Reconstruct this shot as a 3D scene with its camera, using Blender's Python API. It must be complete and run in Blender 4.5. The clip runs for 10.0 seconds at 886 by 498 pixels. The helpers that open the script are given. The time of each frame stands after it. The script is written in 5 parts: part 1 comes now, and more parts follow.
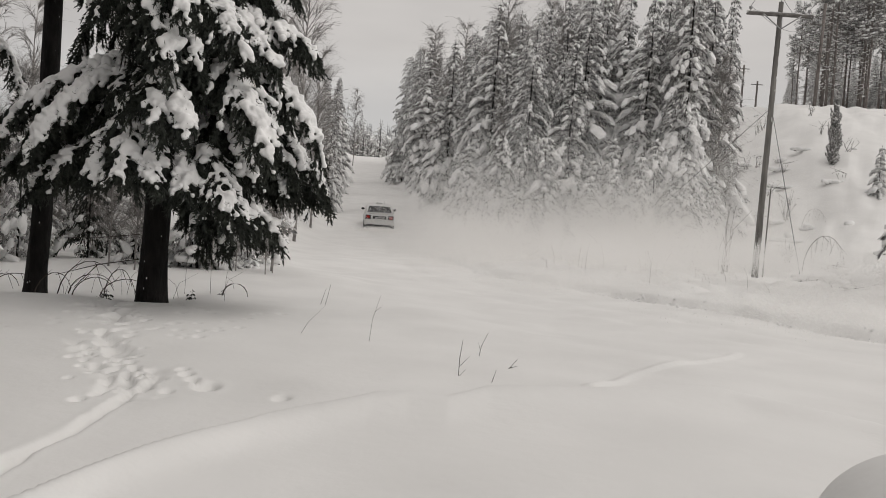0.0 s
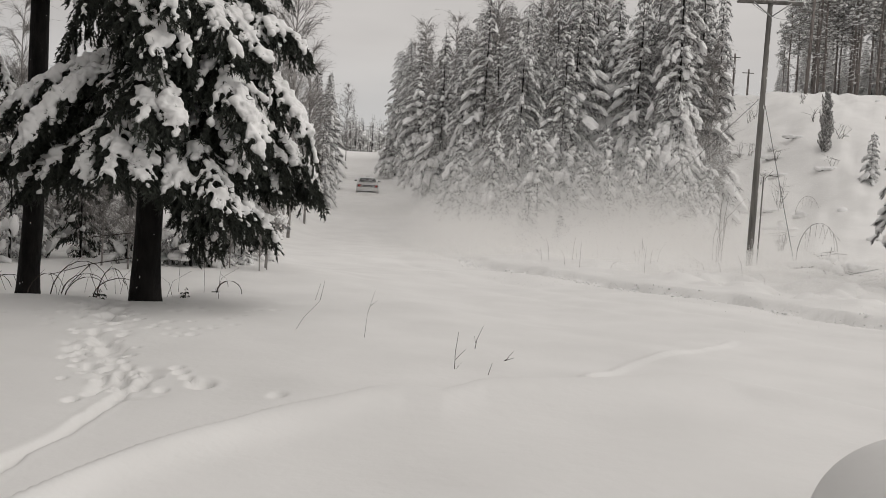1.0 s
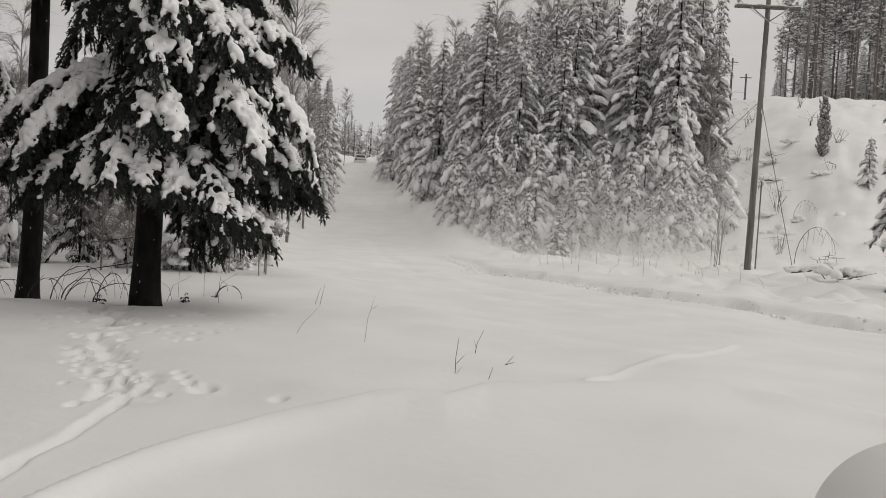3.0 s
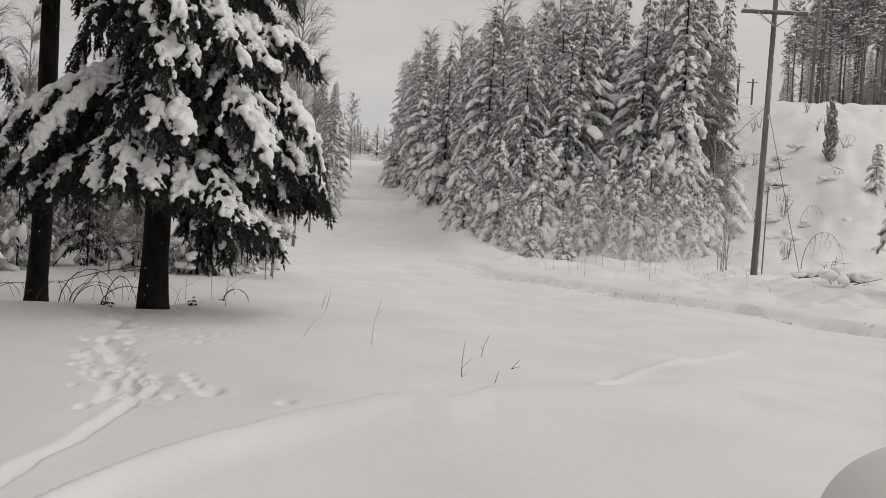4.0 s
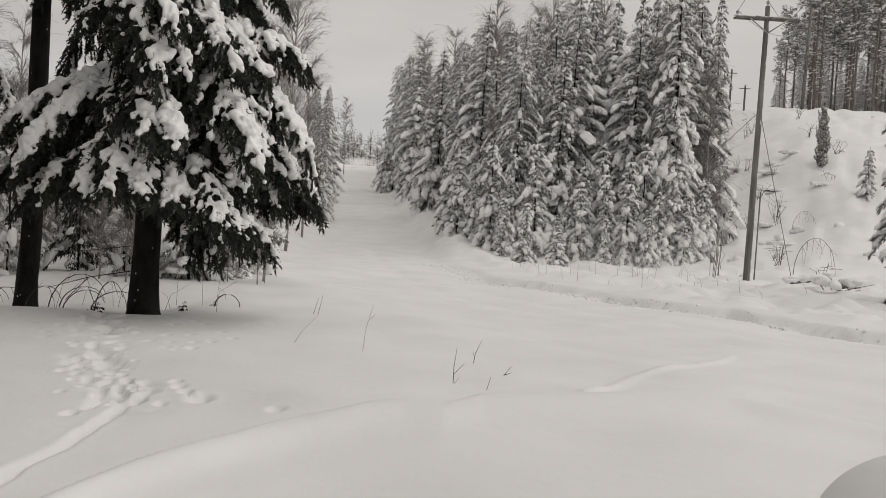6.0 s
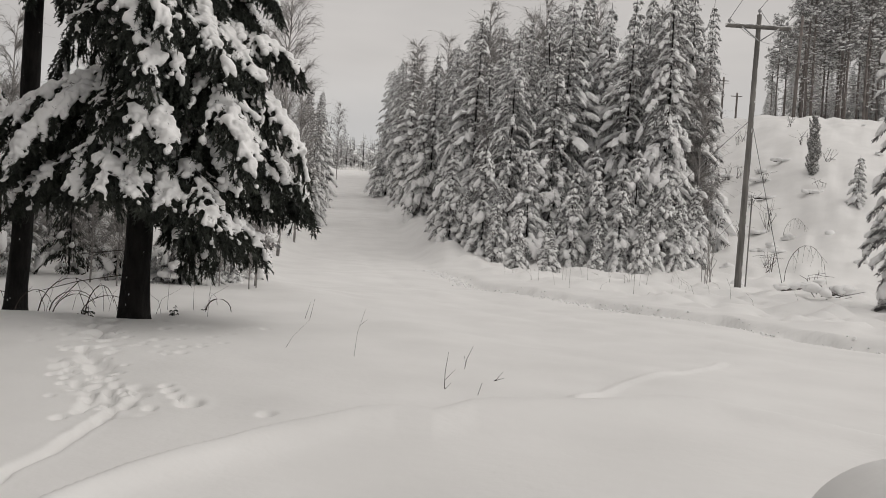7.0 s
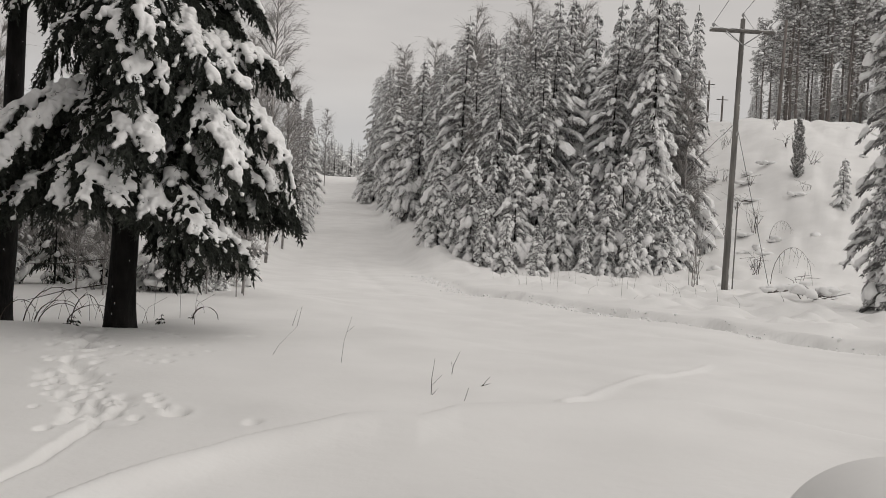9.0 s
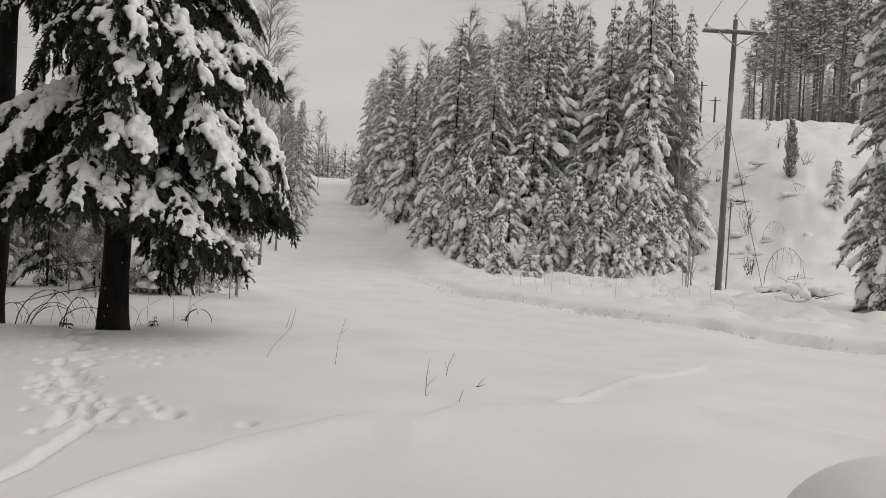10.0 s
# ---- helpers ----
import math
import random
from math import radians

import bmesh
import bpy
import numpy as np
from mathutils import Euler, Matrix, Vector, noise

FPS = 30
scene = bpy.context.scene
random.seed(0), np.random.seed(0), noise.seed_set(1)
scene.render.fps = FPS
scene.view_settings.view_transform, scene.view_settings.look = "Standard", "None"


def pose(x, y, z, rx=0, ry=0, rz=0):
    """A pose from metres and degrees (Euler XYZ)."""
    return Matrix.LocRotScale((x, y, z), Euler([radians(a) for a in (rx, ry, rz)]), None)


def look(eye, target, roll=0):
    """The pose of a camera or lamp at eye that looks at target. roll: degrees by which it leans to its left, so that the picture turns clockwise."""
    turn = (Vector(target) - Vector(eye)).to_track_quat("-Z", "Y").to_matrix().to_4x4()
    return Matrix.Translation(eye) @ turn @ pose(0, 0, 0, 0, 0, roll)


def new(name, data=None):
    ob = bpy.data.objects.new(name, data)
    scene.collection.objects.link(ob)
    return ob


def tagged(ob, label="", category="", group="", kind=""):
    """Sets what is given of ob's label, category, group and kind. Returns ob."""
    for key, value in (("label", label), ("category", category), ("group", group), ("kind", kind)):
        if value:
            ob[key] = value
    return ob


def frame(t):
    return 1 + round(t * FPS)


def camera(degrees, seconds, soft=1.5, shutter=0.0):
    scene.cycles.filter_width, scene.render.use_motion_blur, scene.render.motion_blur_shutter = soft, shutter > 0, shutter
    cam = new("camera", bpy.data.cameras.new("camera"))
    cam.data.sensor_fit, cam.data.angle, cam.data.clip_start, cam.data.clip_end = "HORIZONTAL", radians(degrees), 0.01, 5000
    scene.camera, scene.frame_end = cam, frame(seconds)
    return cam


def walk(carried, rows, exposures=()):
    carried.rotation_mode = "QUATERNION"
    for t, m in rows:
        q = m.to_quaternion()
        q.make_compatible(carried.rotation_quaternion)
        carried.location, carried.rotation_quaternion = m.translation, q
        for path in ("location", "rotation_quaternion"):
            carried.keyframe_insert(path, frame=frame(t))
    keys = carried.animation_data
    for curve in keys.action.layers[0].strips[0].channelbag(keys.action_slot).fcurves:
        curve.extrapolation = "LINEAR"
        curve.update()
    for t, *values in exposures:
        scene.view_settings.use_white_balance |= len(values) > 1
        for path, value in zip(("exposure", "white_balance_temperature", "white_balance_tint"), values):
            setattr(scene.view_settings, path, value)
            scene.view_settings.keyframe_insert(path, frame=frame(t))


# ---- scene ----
cam = camera(56.0, 10.0, soft=0.8)

# camera: seconds, pitch, roll, yaw in degrees, and the small sway of the eye in metres
PATH = [
    (0, -1.904, -3.900, 0.035, 0.022, 0.016, 0.005),
    (0.5, -2.127, -3.292, -0.019, 0.024, 0.038, 0.001),
    (1, -2.307, -2.908, -0.376, 0.029, 0.044, -0.001),
    (1.5, -2.262, -2.789, -0.504, 0.020, 0.031, 0.005),
    (2, -2.232, -2.754, -0.494, 0.012, 0.037, 0.005),
    (2.5, -2.124, -2.818, -0.595, 0.010, 0.037, 0.001),
    (4, -1.708, -2.991, -0.093, 0.002, -0.006, -0.003),
    (4.5, -1.600, -3.000, 0.000, 0.000, 0.000, 0.000),
    (5, -1.576, -3.040, -0.090, -0.000, -0.003, 0.010),
    (5.5, -1.512, -3.006, -0.280, 0.007, 0.029, 0.004),
    (7, -0.937, -3.385, -1.066, 0.020, 0.023, 0.003),
    (7.5, -0.809, -3.354, -1.200, 0.025, 0.019, 0.008),
    (8, -0.722, -3.211, -1.425, 0.036, 0.024, 0.009),
    (8.5, -0.636, -2.962, -1.641, 0.042, 0.015, 0.007),
    (9, -0.538, -2.848, -1.836, 0.050, 0.002, 0.012),
    (9.5, -0.440, -2.642, -1.973, 0.048, 0.011, 0.006),
    (10, -0.425, -2.666, -2.256, 0.049, 0.019, 0.007),
]
walk(cam, [(t, pose(x, y, 1.6 + z, 90 + p, r, w)) for t, p, r, w, x, y, z in PATH])

# ---- overcast daylight ----
world = bpy.data.worlds.new("overcast")
scene.world = world
world.use_nodes = True
wn, wl = world.node_tree.nodes, world.node_tree.links
sky = wn.new("ShaderNodeTexSky")
sky.sky_type, sky.sun_disc = "NISHITA", False
sky.sun_elevation, sky.sun_rotation = radians(48), radians(105)
grey = wn.new("ShaderNodeHueSaturation")
grey.inputs["Saturation"].default_value = 0.3
grey.inputs["Value"].default_value = 0.09
wl.new(sky.outputs[0], grey.inputs["Color"])
coord = wn.new("ShaderNodeTexCoord")
cloud = wn.new("ShaderNodeTexNoise")
cloud.inputs["Scale"].default_value = 2.2
cloud.inputs["Detail"].default_value = 4
stretch = wn.new("ShaderNodeMapping")
stretch.inputs["Scale"].default_value = (1, 1, 4)
wl.new(coord.outputs["Generated"], stretch.inputs[0])
wl.new(stretch.outputs[0], cloud.inputs["Vector"])
deck = wn.new("ShaderNodeValToRGB")
deck.color_ramp.elements[0].position, deck.color_ramp.elements[0].color = 0.35, (0.515, 0.49, 0.472, 1)
deck.color_ramp.elements[1].position, deck.color_ramp.elements[1].color = 0.7, (0.675, 0.64, 0.61, 1)
wl.new(cloud.outputs[0], deck.inputs[0])
both = wn.new("ShaderNodeMix")
both.data_type = "RGBA"
both.inputs[0].default_value = 0.9
wl.new(grey.outputs[0], both.inputs[6])
split = wn.new("ShaderNodeSeparateXYZ")
wl.new(coord.outputs["Generated"], split.inputs[0])
low = wn.new("ShaderNodeMapRange")
for k, value in enumerate((0.05, 0.2, 0.7, 0.0), 1):
    low.inputs[k].default_value = value
wl.new(split.outputs[2], low.inputs[0])
rim = wn.new("ShaderNodeMix")
rim.data_type = "RGBA"
rim.inputs[7].default_value = (0.60, 0.61, 0.618, 1)
wl.new(low.outputs[0], rim.inputs[0])
wl.new(deck.outputs[0], rim.inputs[6])
wl.new(rim.outputs[2], both.inputs[7])
wl.new(both.outputs[2], wn["Background"].inputs[0])
wn["Background"].inputs[1].default_value = 0.965

sun = new("sun", bpy.data.lights.new("sun", "SUN"))
sun.data.energy, sun.data.angle, sun.data.color = 0.95, radians(80), (1, 0.955, 0.90)
sun.matrix_world = look((60, -16, 70), (0, 0, 0))


# ---- materials ----
def material(name):
    m = bpy.data.materials.new(name)
    m.use_nodes = True
    return m, m.node_tree.nodes, m.node_tree.links, m.node_tree.nodes["Principled BSDF"]


def surface(name, low, high, scale, rough=0.8, bump=0.3, bump_scale=40.0, vary=0.0, metal=0.0, stretch_z=1.0, dist=0.02, spec=0.3):
    """Two-scale mottled colour with fine relief."""
    m, n, l, p = material(name)
    tc = n.new("ShaderNodeTexCoord")
    mp = n.new("ShaderNodeMapping")
    mp.inputs["Scale"].default_value = (1, 1, stretch_z)
    l.new(tc.outputs["Object"], mp.inputs[0])
    a = n.new("ShaderNodeTexNoise")
    a.inputs["Scale"].default_value, a.inputs["Detail"].default_value = scale, 6
    l.new(mp.outputs[0], a.inputs["Vector"])
    ramp = n.new("ShaderNodeValToRGB")
    ramp.color_ramp.elements[0].position, ramp.color_ramp.elements[0].color = 0.3, (*low, 1)
    ramp.color_ramp.elements[1].position, ramp.color_ramp.elements[1].color = 0.7, (*high, 1)
    l.new(a.outputs[0], ramp.inputs[0])
    out = ramp.outputs[0]
    if vary:
        geo = n.new("ShaderNodeNewGeometry")
        hs = n.new("ShaderNodeHueSaturation")
        mr = n.new("ShaderNodeMapRange")
        mr.inputs[3].default_value, mr.inputs[4].default_value = 1 - vary, 1 + vary
        l.new(geo.outputs["Random Per Island"], mr.inputs[0])
        l.new(mr.outputs[0], hs.inputs["Value"])
        l.new(out, hs.inputs["Color"])
        out = hs.outputs[0]
    l.new(out, p.inputs["Base Color"])
    p.inputs["Roughness"].default_value, p.inputs["Metallic"].default_value = rough, metal
    p.inputs["Specular IOR Level"].default_value = spec
    b = n.new("ShaderNodeTexNoise")
    b.inputs["Scale"].default_value, b.inputs["Detail"].default_value = bump_scale, 5
    l.new(mp.outputs[0], b.inputs["Vector"])
    bn = n.new("ShaderNodeBump")
    bn.inputs["Strength"].default_value, bn.inputs["Distance"].default_value = bump, dist
    l.new(b.outputs[0], bn.inputs["Height"])
    l.new(bn.outputs[0], p.inputs["Normal"])
    return m


SNOW = surface("fresh_snow", (0.78, 0.775, 0.765), (0.86, 0.855, 0.845), 0.7, 0.75, 0.16, 9.0, dist=0.03, spec=0.2)
CLOT = surface("bough_snow", (0.80, 0.80, 0.80), (0.88, 0.875, 0.87), 3.0, 0.75, 0.4, 30.0, dist=0.015, spec=0.2)
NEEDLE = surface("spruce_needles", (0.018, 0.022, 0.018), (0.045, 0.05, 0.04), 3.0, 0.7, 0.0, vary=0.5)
# next three: rime plus distance haze painted into the needle colour, hence so pale
HAZE_FROST = surface("hazy_frosted_needles", (0.13, 0.126, 0.122), (0.40, 0.392, 0.385), 1.6, 0.8, 0.0, vary=0.6)
HAZE_DUSTED = surface("hazy_dusted_needles", (0.17, 0.167, 0.166), (0.48, 0.474, 0.474), 1.6, 0.8, 0.0, vary=0.6)
HAZE_FOREST = surface("hazy_forest_needles", (0.11, 0.107, 0.107), (0.36, 0.353, 0.352), 1.4, 0.8, 0.0, vary=0.6)
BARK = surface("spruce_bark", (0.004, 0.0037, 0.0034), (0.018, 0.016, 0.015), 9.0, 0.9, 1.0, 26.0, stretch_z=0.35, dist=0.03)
PINEBARK = surface("pine_bark", (0.09, 0.08, 0.074), (0.25, 0.225, 0.21), 6.0, 0.9, 0.7, 18.0, stretch_z=0.4, dist=0.03)
TWIG = surface("bare_twig", (0.035, 0.028, 0.024), (0.10, 0.08, 0.07), 12.0, 0.85, 0.2)
BIRCH = surface("birch_twig", (0.16, 0.148, 0.142), (0.42, 0.40, 0.385), 5.0, 0.85, 0.2, vary=0.3)
POLEWOOD = surface("weathered_pole", (0.10, 0.095, 0.09), (0.24, 0.23, 0.215), 7.0, 0.85, 0.5, 30.0, stretch_z=0.12)
STEEL = surface("galvanised_steel", (0.28, 0.28, 0.28), (0.42, 0.42, 0.42), 9.0, 0.5, 0.1, metal=0.8)
WIRE = surface("line_wire", (0.16, 0.16, 0.16), (0.24, 0.24, 0.24), 9.0, 0.6, 0.1, metal=0.4)
PAINT = surface("white_car_paint", (0.62, 0.62, 0.61), (0.74, 0.74, 0.73), 2.0, 0.3, 0.05, spec=0.5)
BLACK = surface("black_trim", (0.012, 0.012, 0.013), (0.03, 0.03, 0.032), 6.0, 0.5, 0.1)
GLASS = surface("tinted_glass", (0.012, 0.014, 0.016), (0.02, 0.022, 0.025), 2.0, 0.08, 0.0, spec=0.6)
RED = surface("red_lens", (0.28, 0.012, 0.01), (0.4, 0.02, 0.015), 6.0, 0.25, 0.0, spec=0.5)
PLATE = surface("number_plate", (0.6, 0.6, 0.58), (0.7, 0.7, 0.68), 8.0, 0.5, 0.0)
RUBBER = surface("tyre_rubber", (0.015, 0.015, 0.015), (0.05, 0.05, 0.05), 9.0, 0.9, 0.3)


def powder_material():
    m, n, l, p = material("airborne_powder")
    t = n.new("ShaderNodeBsdfTranslucent")
    t.inputs[0].default_value = (0.98, 0.975, 0.965, 1)
    d = n.new("ShaderNodeBsdfDiffuse")
    d.inputs[0].default_value = (0.98, 0.975, 0.965, 1)
    mx = n.new("ShaderNodeMixShader")
    l.new(d.outputs[0], mx.inputs[1])
    l.new(t.outputs[0], mx.inputs[2])
    l.new(mx.outputs[0], n["Material Output"].inputs[0])
    return m


POWDER = powder_material()


# ---- building helpers ----
class Geo:
    """Collects vertices and faces of one mesh."""

    def __init__(self):
        self.v, self.f, self.n = [], [], 0

    def add(self, vs, fs):
        vs = np.asarray(vs, float)
        self.v.append(vs)
        self.f.extend([tuple(i + self.n for i in f) for f in fs])
        self.n += len(vs)

    def mesh(self, name, mat, smooth=True):
        me = bpy.data.meshes.new(name)
        me.from_pydata(np.concatenate(self.v).tolist() if self.v else [], [], self.f)
        if smooth:
            me.polygons.foreach_set("use_smooth", [True] * len(me.polygons))
        me.materials.append(mat)
        me.update()
        return me


def part(name, me, parent, label="", m=None):
    ob = new(name, me)
    ob.parent = parent
    if m is not None:
        ob.matrix_basis = m
    if label:
        ob["label"] = label
    return ob


def thing(name, x, y, z, label, category, group="", kind="", rz=0.0):
    ob = new(name)
    ob.matrix_basis = pose(x, y, z, 0, 0, rz)
    return tagged(ob, label, category, group, kind)


def tube(g, pts, radii, sides=6, cap=True):
    """A tapered tube along pts."""
    pts = np.asarray(pts, float)
    n = len(pts)
    tan = np.gradient(pts, axis=0)
    tan /= np.linalg.norm(tan, axis=1)[:, None] + 1e-9
    ref = np.array([0.0, 0, 1]) if abs(tan[0][2]) < 0.9 else np.array([1.0, 0, 0])
    a = np.linspace(0, 2 * math.pi, sides, endpoint=False)
    vs = []
    for p, t, r in zip(pts, tan, radii):
        u = np.cross(t, ref)
        u /= np.linalg.norm(u) + 1e-9
        w = np.cross(u, t)
        vs.append(p + r * (np.cos(a)[:, None] * u + np.sin(a)[:, None] * w))
    fs = []
    for i in range(n - 1):
        for j in range(sides):
            k = (j + 1) % sides
            fs.append((i * sides + j, i * sides + k, (i + 1) * sides + k, (i + 1) * sides + j))
    if cap:
        fs.append(tuple(range(sides))[::-1])
        fs.append(tuple(range((n - 1) * sides, n * sides)))
    g.add(np.concatenate(vs), fs)


def unit_ball(level):
    bm = bmesh.new()
    bmesh.ops.create_icosphere(bm, subdivisions=level, radius=1)
    vs = np.array([v.co[:] for v in bm.verts])
    fs = [tuple(v.index for v in f.verts) for f in bm.faces]
    bm.free()
    return vs, fs


BALL1, BALL2, BALL5 = unit_ball(1), unit_ball(2), unit_ball(5)


def lump(g, rng, at, axis, size, ball=None, rough=0.34):
    """A lumpy pillow of snow, longest along axis."""
    vs, fs = ball or BALL1
    axis = np.asarray(axis, float)
    axis = axis / (np.linalg.norm(axis) + 1e-9)
    side = np.cross(axis, (0, 0, 1.0))
    side /= np.linalg.norm(side) + 1e-9
    up = np.cross(side, axis)
    k = rng.normal(0, 1, (3, 3))
    bulge = 1 + rough * np.sin(vs @ k.T * 2.2 + rng.uniform(0, 6, 3)).sum(1, keepdims=True) / 1.7
    w = vs * bulge * np.asarray(size)
    g.add(np.asarray(at) + w[:, :1] * axis + w[:, 1:2] * side + w[:, 2:] * up, fs)


def blades(g, rng, at, way, length, width):
    """Thin needle sprays: one slim triangle for each row of at and way."""
    at, way = np.asarray(at, float), np.asarray(way, float)
    way = way / (np.linalg.norm(way, axis=1)[:, None] + 1e-9)
    s = np.cross(way, rng.normal(0, 1, at.shape))
    s /= np.linalg.norm(s, axis=1)[:, None] + 1e-9
    width = np.broadcast_to(np.asarray(width, float), (len(at),))[:, None]
    length = np.broadcast_to(np.asarray(length, float), (len(at),))[:, None]
    vs = np.stack([at - s * width / 2, at + s * width / 2, at + way * length], 1).reshape(-1, 3)
    g.add(vs, [(3 * i, 3 * i + 1, 3 * i + 2) for i in range(len(at))])


# ---- boughs of the great spruce, heaped with snow ----
def bough_meshes(seed, L, droop, snow=1.0, rise=0.16):
    """A long drooping spruce bough along +x, of that reach: wood, needles and its pillows of snow."""
    rng = np.random.RandomState(seed)
    wood, green = Geo(), Geo()
    balls = []
    sway = rng.normal(0, 0.06)

    def spine(t):
        t = np.asarray(t, float)
        return np.stack([L * t * (1 - 0.18 * t * t) / 0.82, L * sway * np.sin(2.5 * t), L * (rise * t - droop * t ** 2.0)], -1)

    ts = np.linspace(0, 1, 14)
    tube(wood, spine(ts), 0.03 * (1 - ts) + 0.006, 6)
    for i, t in enumerate(np.linspace(0.14, 1.0, int(11 * L))):
        p, q = spine(np.array([t, t + 0.02]))
        fwd = (q - p) / np.linalg.norm(q - p)
        for sgn in (-1, 1) if t < 0.985 else (0,):
            l = (0.30 * L * (1.02 - t) ** 0.7 * min(1, 0.35 + t * 1.6) + 0.10) * rng.uniform(0.55, 1.2)
            side = np.array([fwd[1], -fwd[0], 0]) * sgn
            way = fwd * rng.uniform(0.5, 0.9) + side * rng.uniform(0.6, 1.0)
            way /= np.linalg.norm(way)
            heavy = snow and rng.uniform() < 0.6 * snow + 0.15 * (snow > 1.4)
            sag = rng.uniform(0.25, 1.0) if heavy else rng.uniform(0.2, 0.9)
            k = np.linspace(0, 1, 6)
            line = p + way * (l * k)[:, None] + np.array([0, 0, -1]) * (sag * l * k ** 1.6)[:, None]
            tube(wood, line, 0.006 * (1 - k) + 0.002, 3, False)
            runs = [(line, l)]
            for kk in range(int(3 + l * 13)):
                u = rng.uniform(0.05, 1)
                s0 = np.array([np.interp(u, k, line[:, c]) for c in range(3)])
                hl = rng.uniform(0.06, 0.26)
                hw = way * rng.uniform(0, 0.6) + np.array([rng.normal(0, 0.3), rng.normal(0, 0.3), -1])
                hw /= np.linalg.norm(hw)
                runs.append((np.array([s0, s0 + hw * hl]), hl))
            for run, rl in runs:
                n = int(6 + rl * 120)
                u = rng.uniform(0, 1, n)
                kk = np.linspace(0, 1, len(run))
                at = np.stack([np.interp(u, kk, run[:, c]) for c in range(3)], 1)
                d = (run[-1] - run[0]) / (np.linalg.norm(run[-1] - run[0]) + 1e-9)
                blades(green, rng, at, d + rng.normal(0, 0.5, (n, 3)), rng.uniform(0.035, 0.08, n), rng.uniform(0.013, 0.03, n))
            if heavy:
                fat = rng.uniform(0.022, 0.048) * (0.8 + 0.25 * snow)
                far, ph = rng.uniform(0.75, 1.1), rng.uniform(0, 6)
                for u in np.arange(0, far, 0.025 / max(l, 0.06)):
                    s0 = np.array([np.interp(u, k, line[:, c]) for c in range(3)])
                    r = fat * (1 + 0.22 * math.sin(u * l * 45 + ph)) * rng.uniform(0.85, 1.15) * (1.05 - 0.3 * u)
                    balls.append((s0 + (rng.normal(0, 0.012), rng.normal(0, 0.012), r * 0.45), r))
        if snow and t > 0.2 and math.sin(i * 0.7 + seed) > 0.05 - 0.5 * snow:
            for _ in range(2):
                r = rng.uniform(0.03, 0.062) * (0.85 + 0.35 * math.sin(i * 0.8 + seed))
                balls.append((p + (rng.normal(0, 0.03), rng.normal(0, 0.06), r * 0.5), r * min(snow + 0.2, 1)))
    load = None
    if balls:
        g = Geo()
        for at, r in balls:
            g.add(BALL1[0] * (r * 1.1, r * 1.1, r * 0.85) + at, BALL1[1])
        raw = new("raw", g.mesh("raw", CLOT))
        mod = raw.modifiers.new("join", "REMESH")
        mod.mode, mod.voxel_size, mod.use_smooth_shade = "VOXEL", 0.02, True
        sm = raw.modifiers.new("soft", "SMOOTH")
        sm.factor, sm.iterations = 0.5, 1
        dg = bpy.context.evaluated_depsgraph_get()
        load = bpy.data.meshes.new_from_object(raw.evaluated_get(dg))
        load.name = "snow_load"
        bpy.data.objects.remove(raw)
        n = len(load.vertices)
        co, no = np.empty(3 * n), np.empty(3 * n)
        load.vertices.foreach_get("co", co)
        load.vertex_normals.foreach_get("vector", no)
        co, no = co.reshape(-1, 3), no.reshape(-1, 3)
        fine = sum(np.sin(co @ rng.normal(0, w, (3, 3)) + rng.uniform(0, 6, 3)).prod(1) * amp for w, amp in ((9, 0.03), (14, 0.025), (30, 0.014)))
        load.vertices.foreach_set("co", (co + no * fine[:, None]).ravel())
        load.update()
        if not load.materials:
            load.materials.append(CLOT)
    return wood.mesh("wood", BARK), green.mesh("needles", NEEDLE, False), load


BOUGHS = [bough_meshes(31, 1.9, 0.60), bough_meshes(32, 1.75, 0.75), bough_meshes(35, 1.4, 0.6)]
SHADED = [bough_meshes(41, 1.9, 0.48, 0.3), bough_meshes(42, 1.7, 0.55, 0.15), bough_meshes(43, 1.85, 0.5, 0.5), bough_meshes(44, 1.9, 0.5, 0.1)]

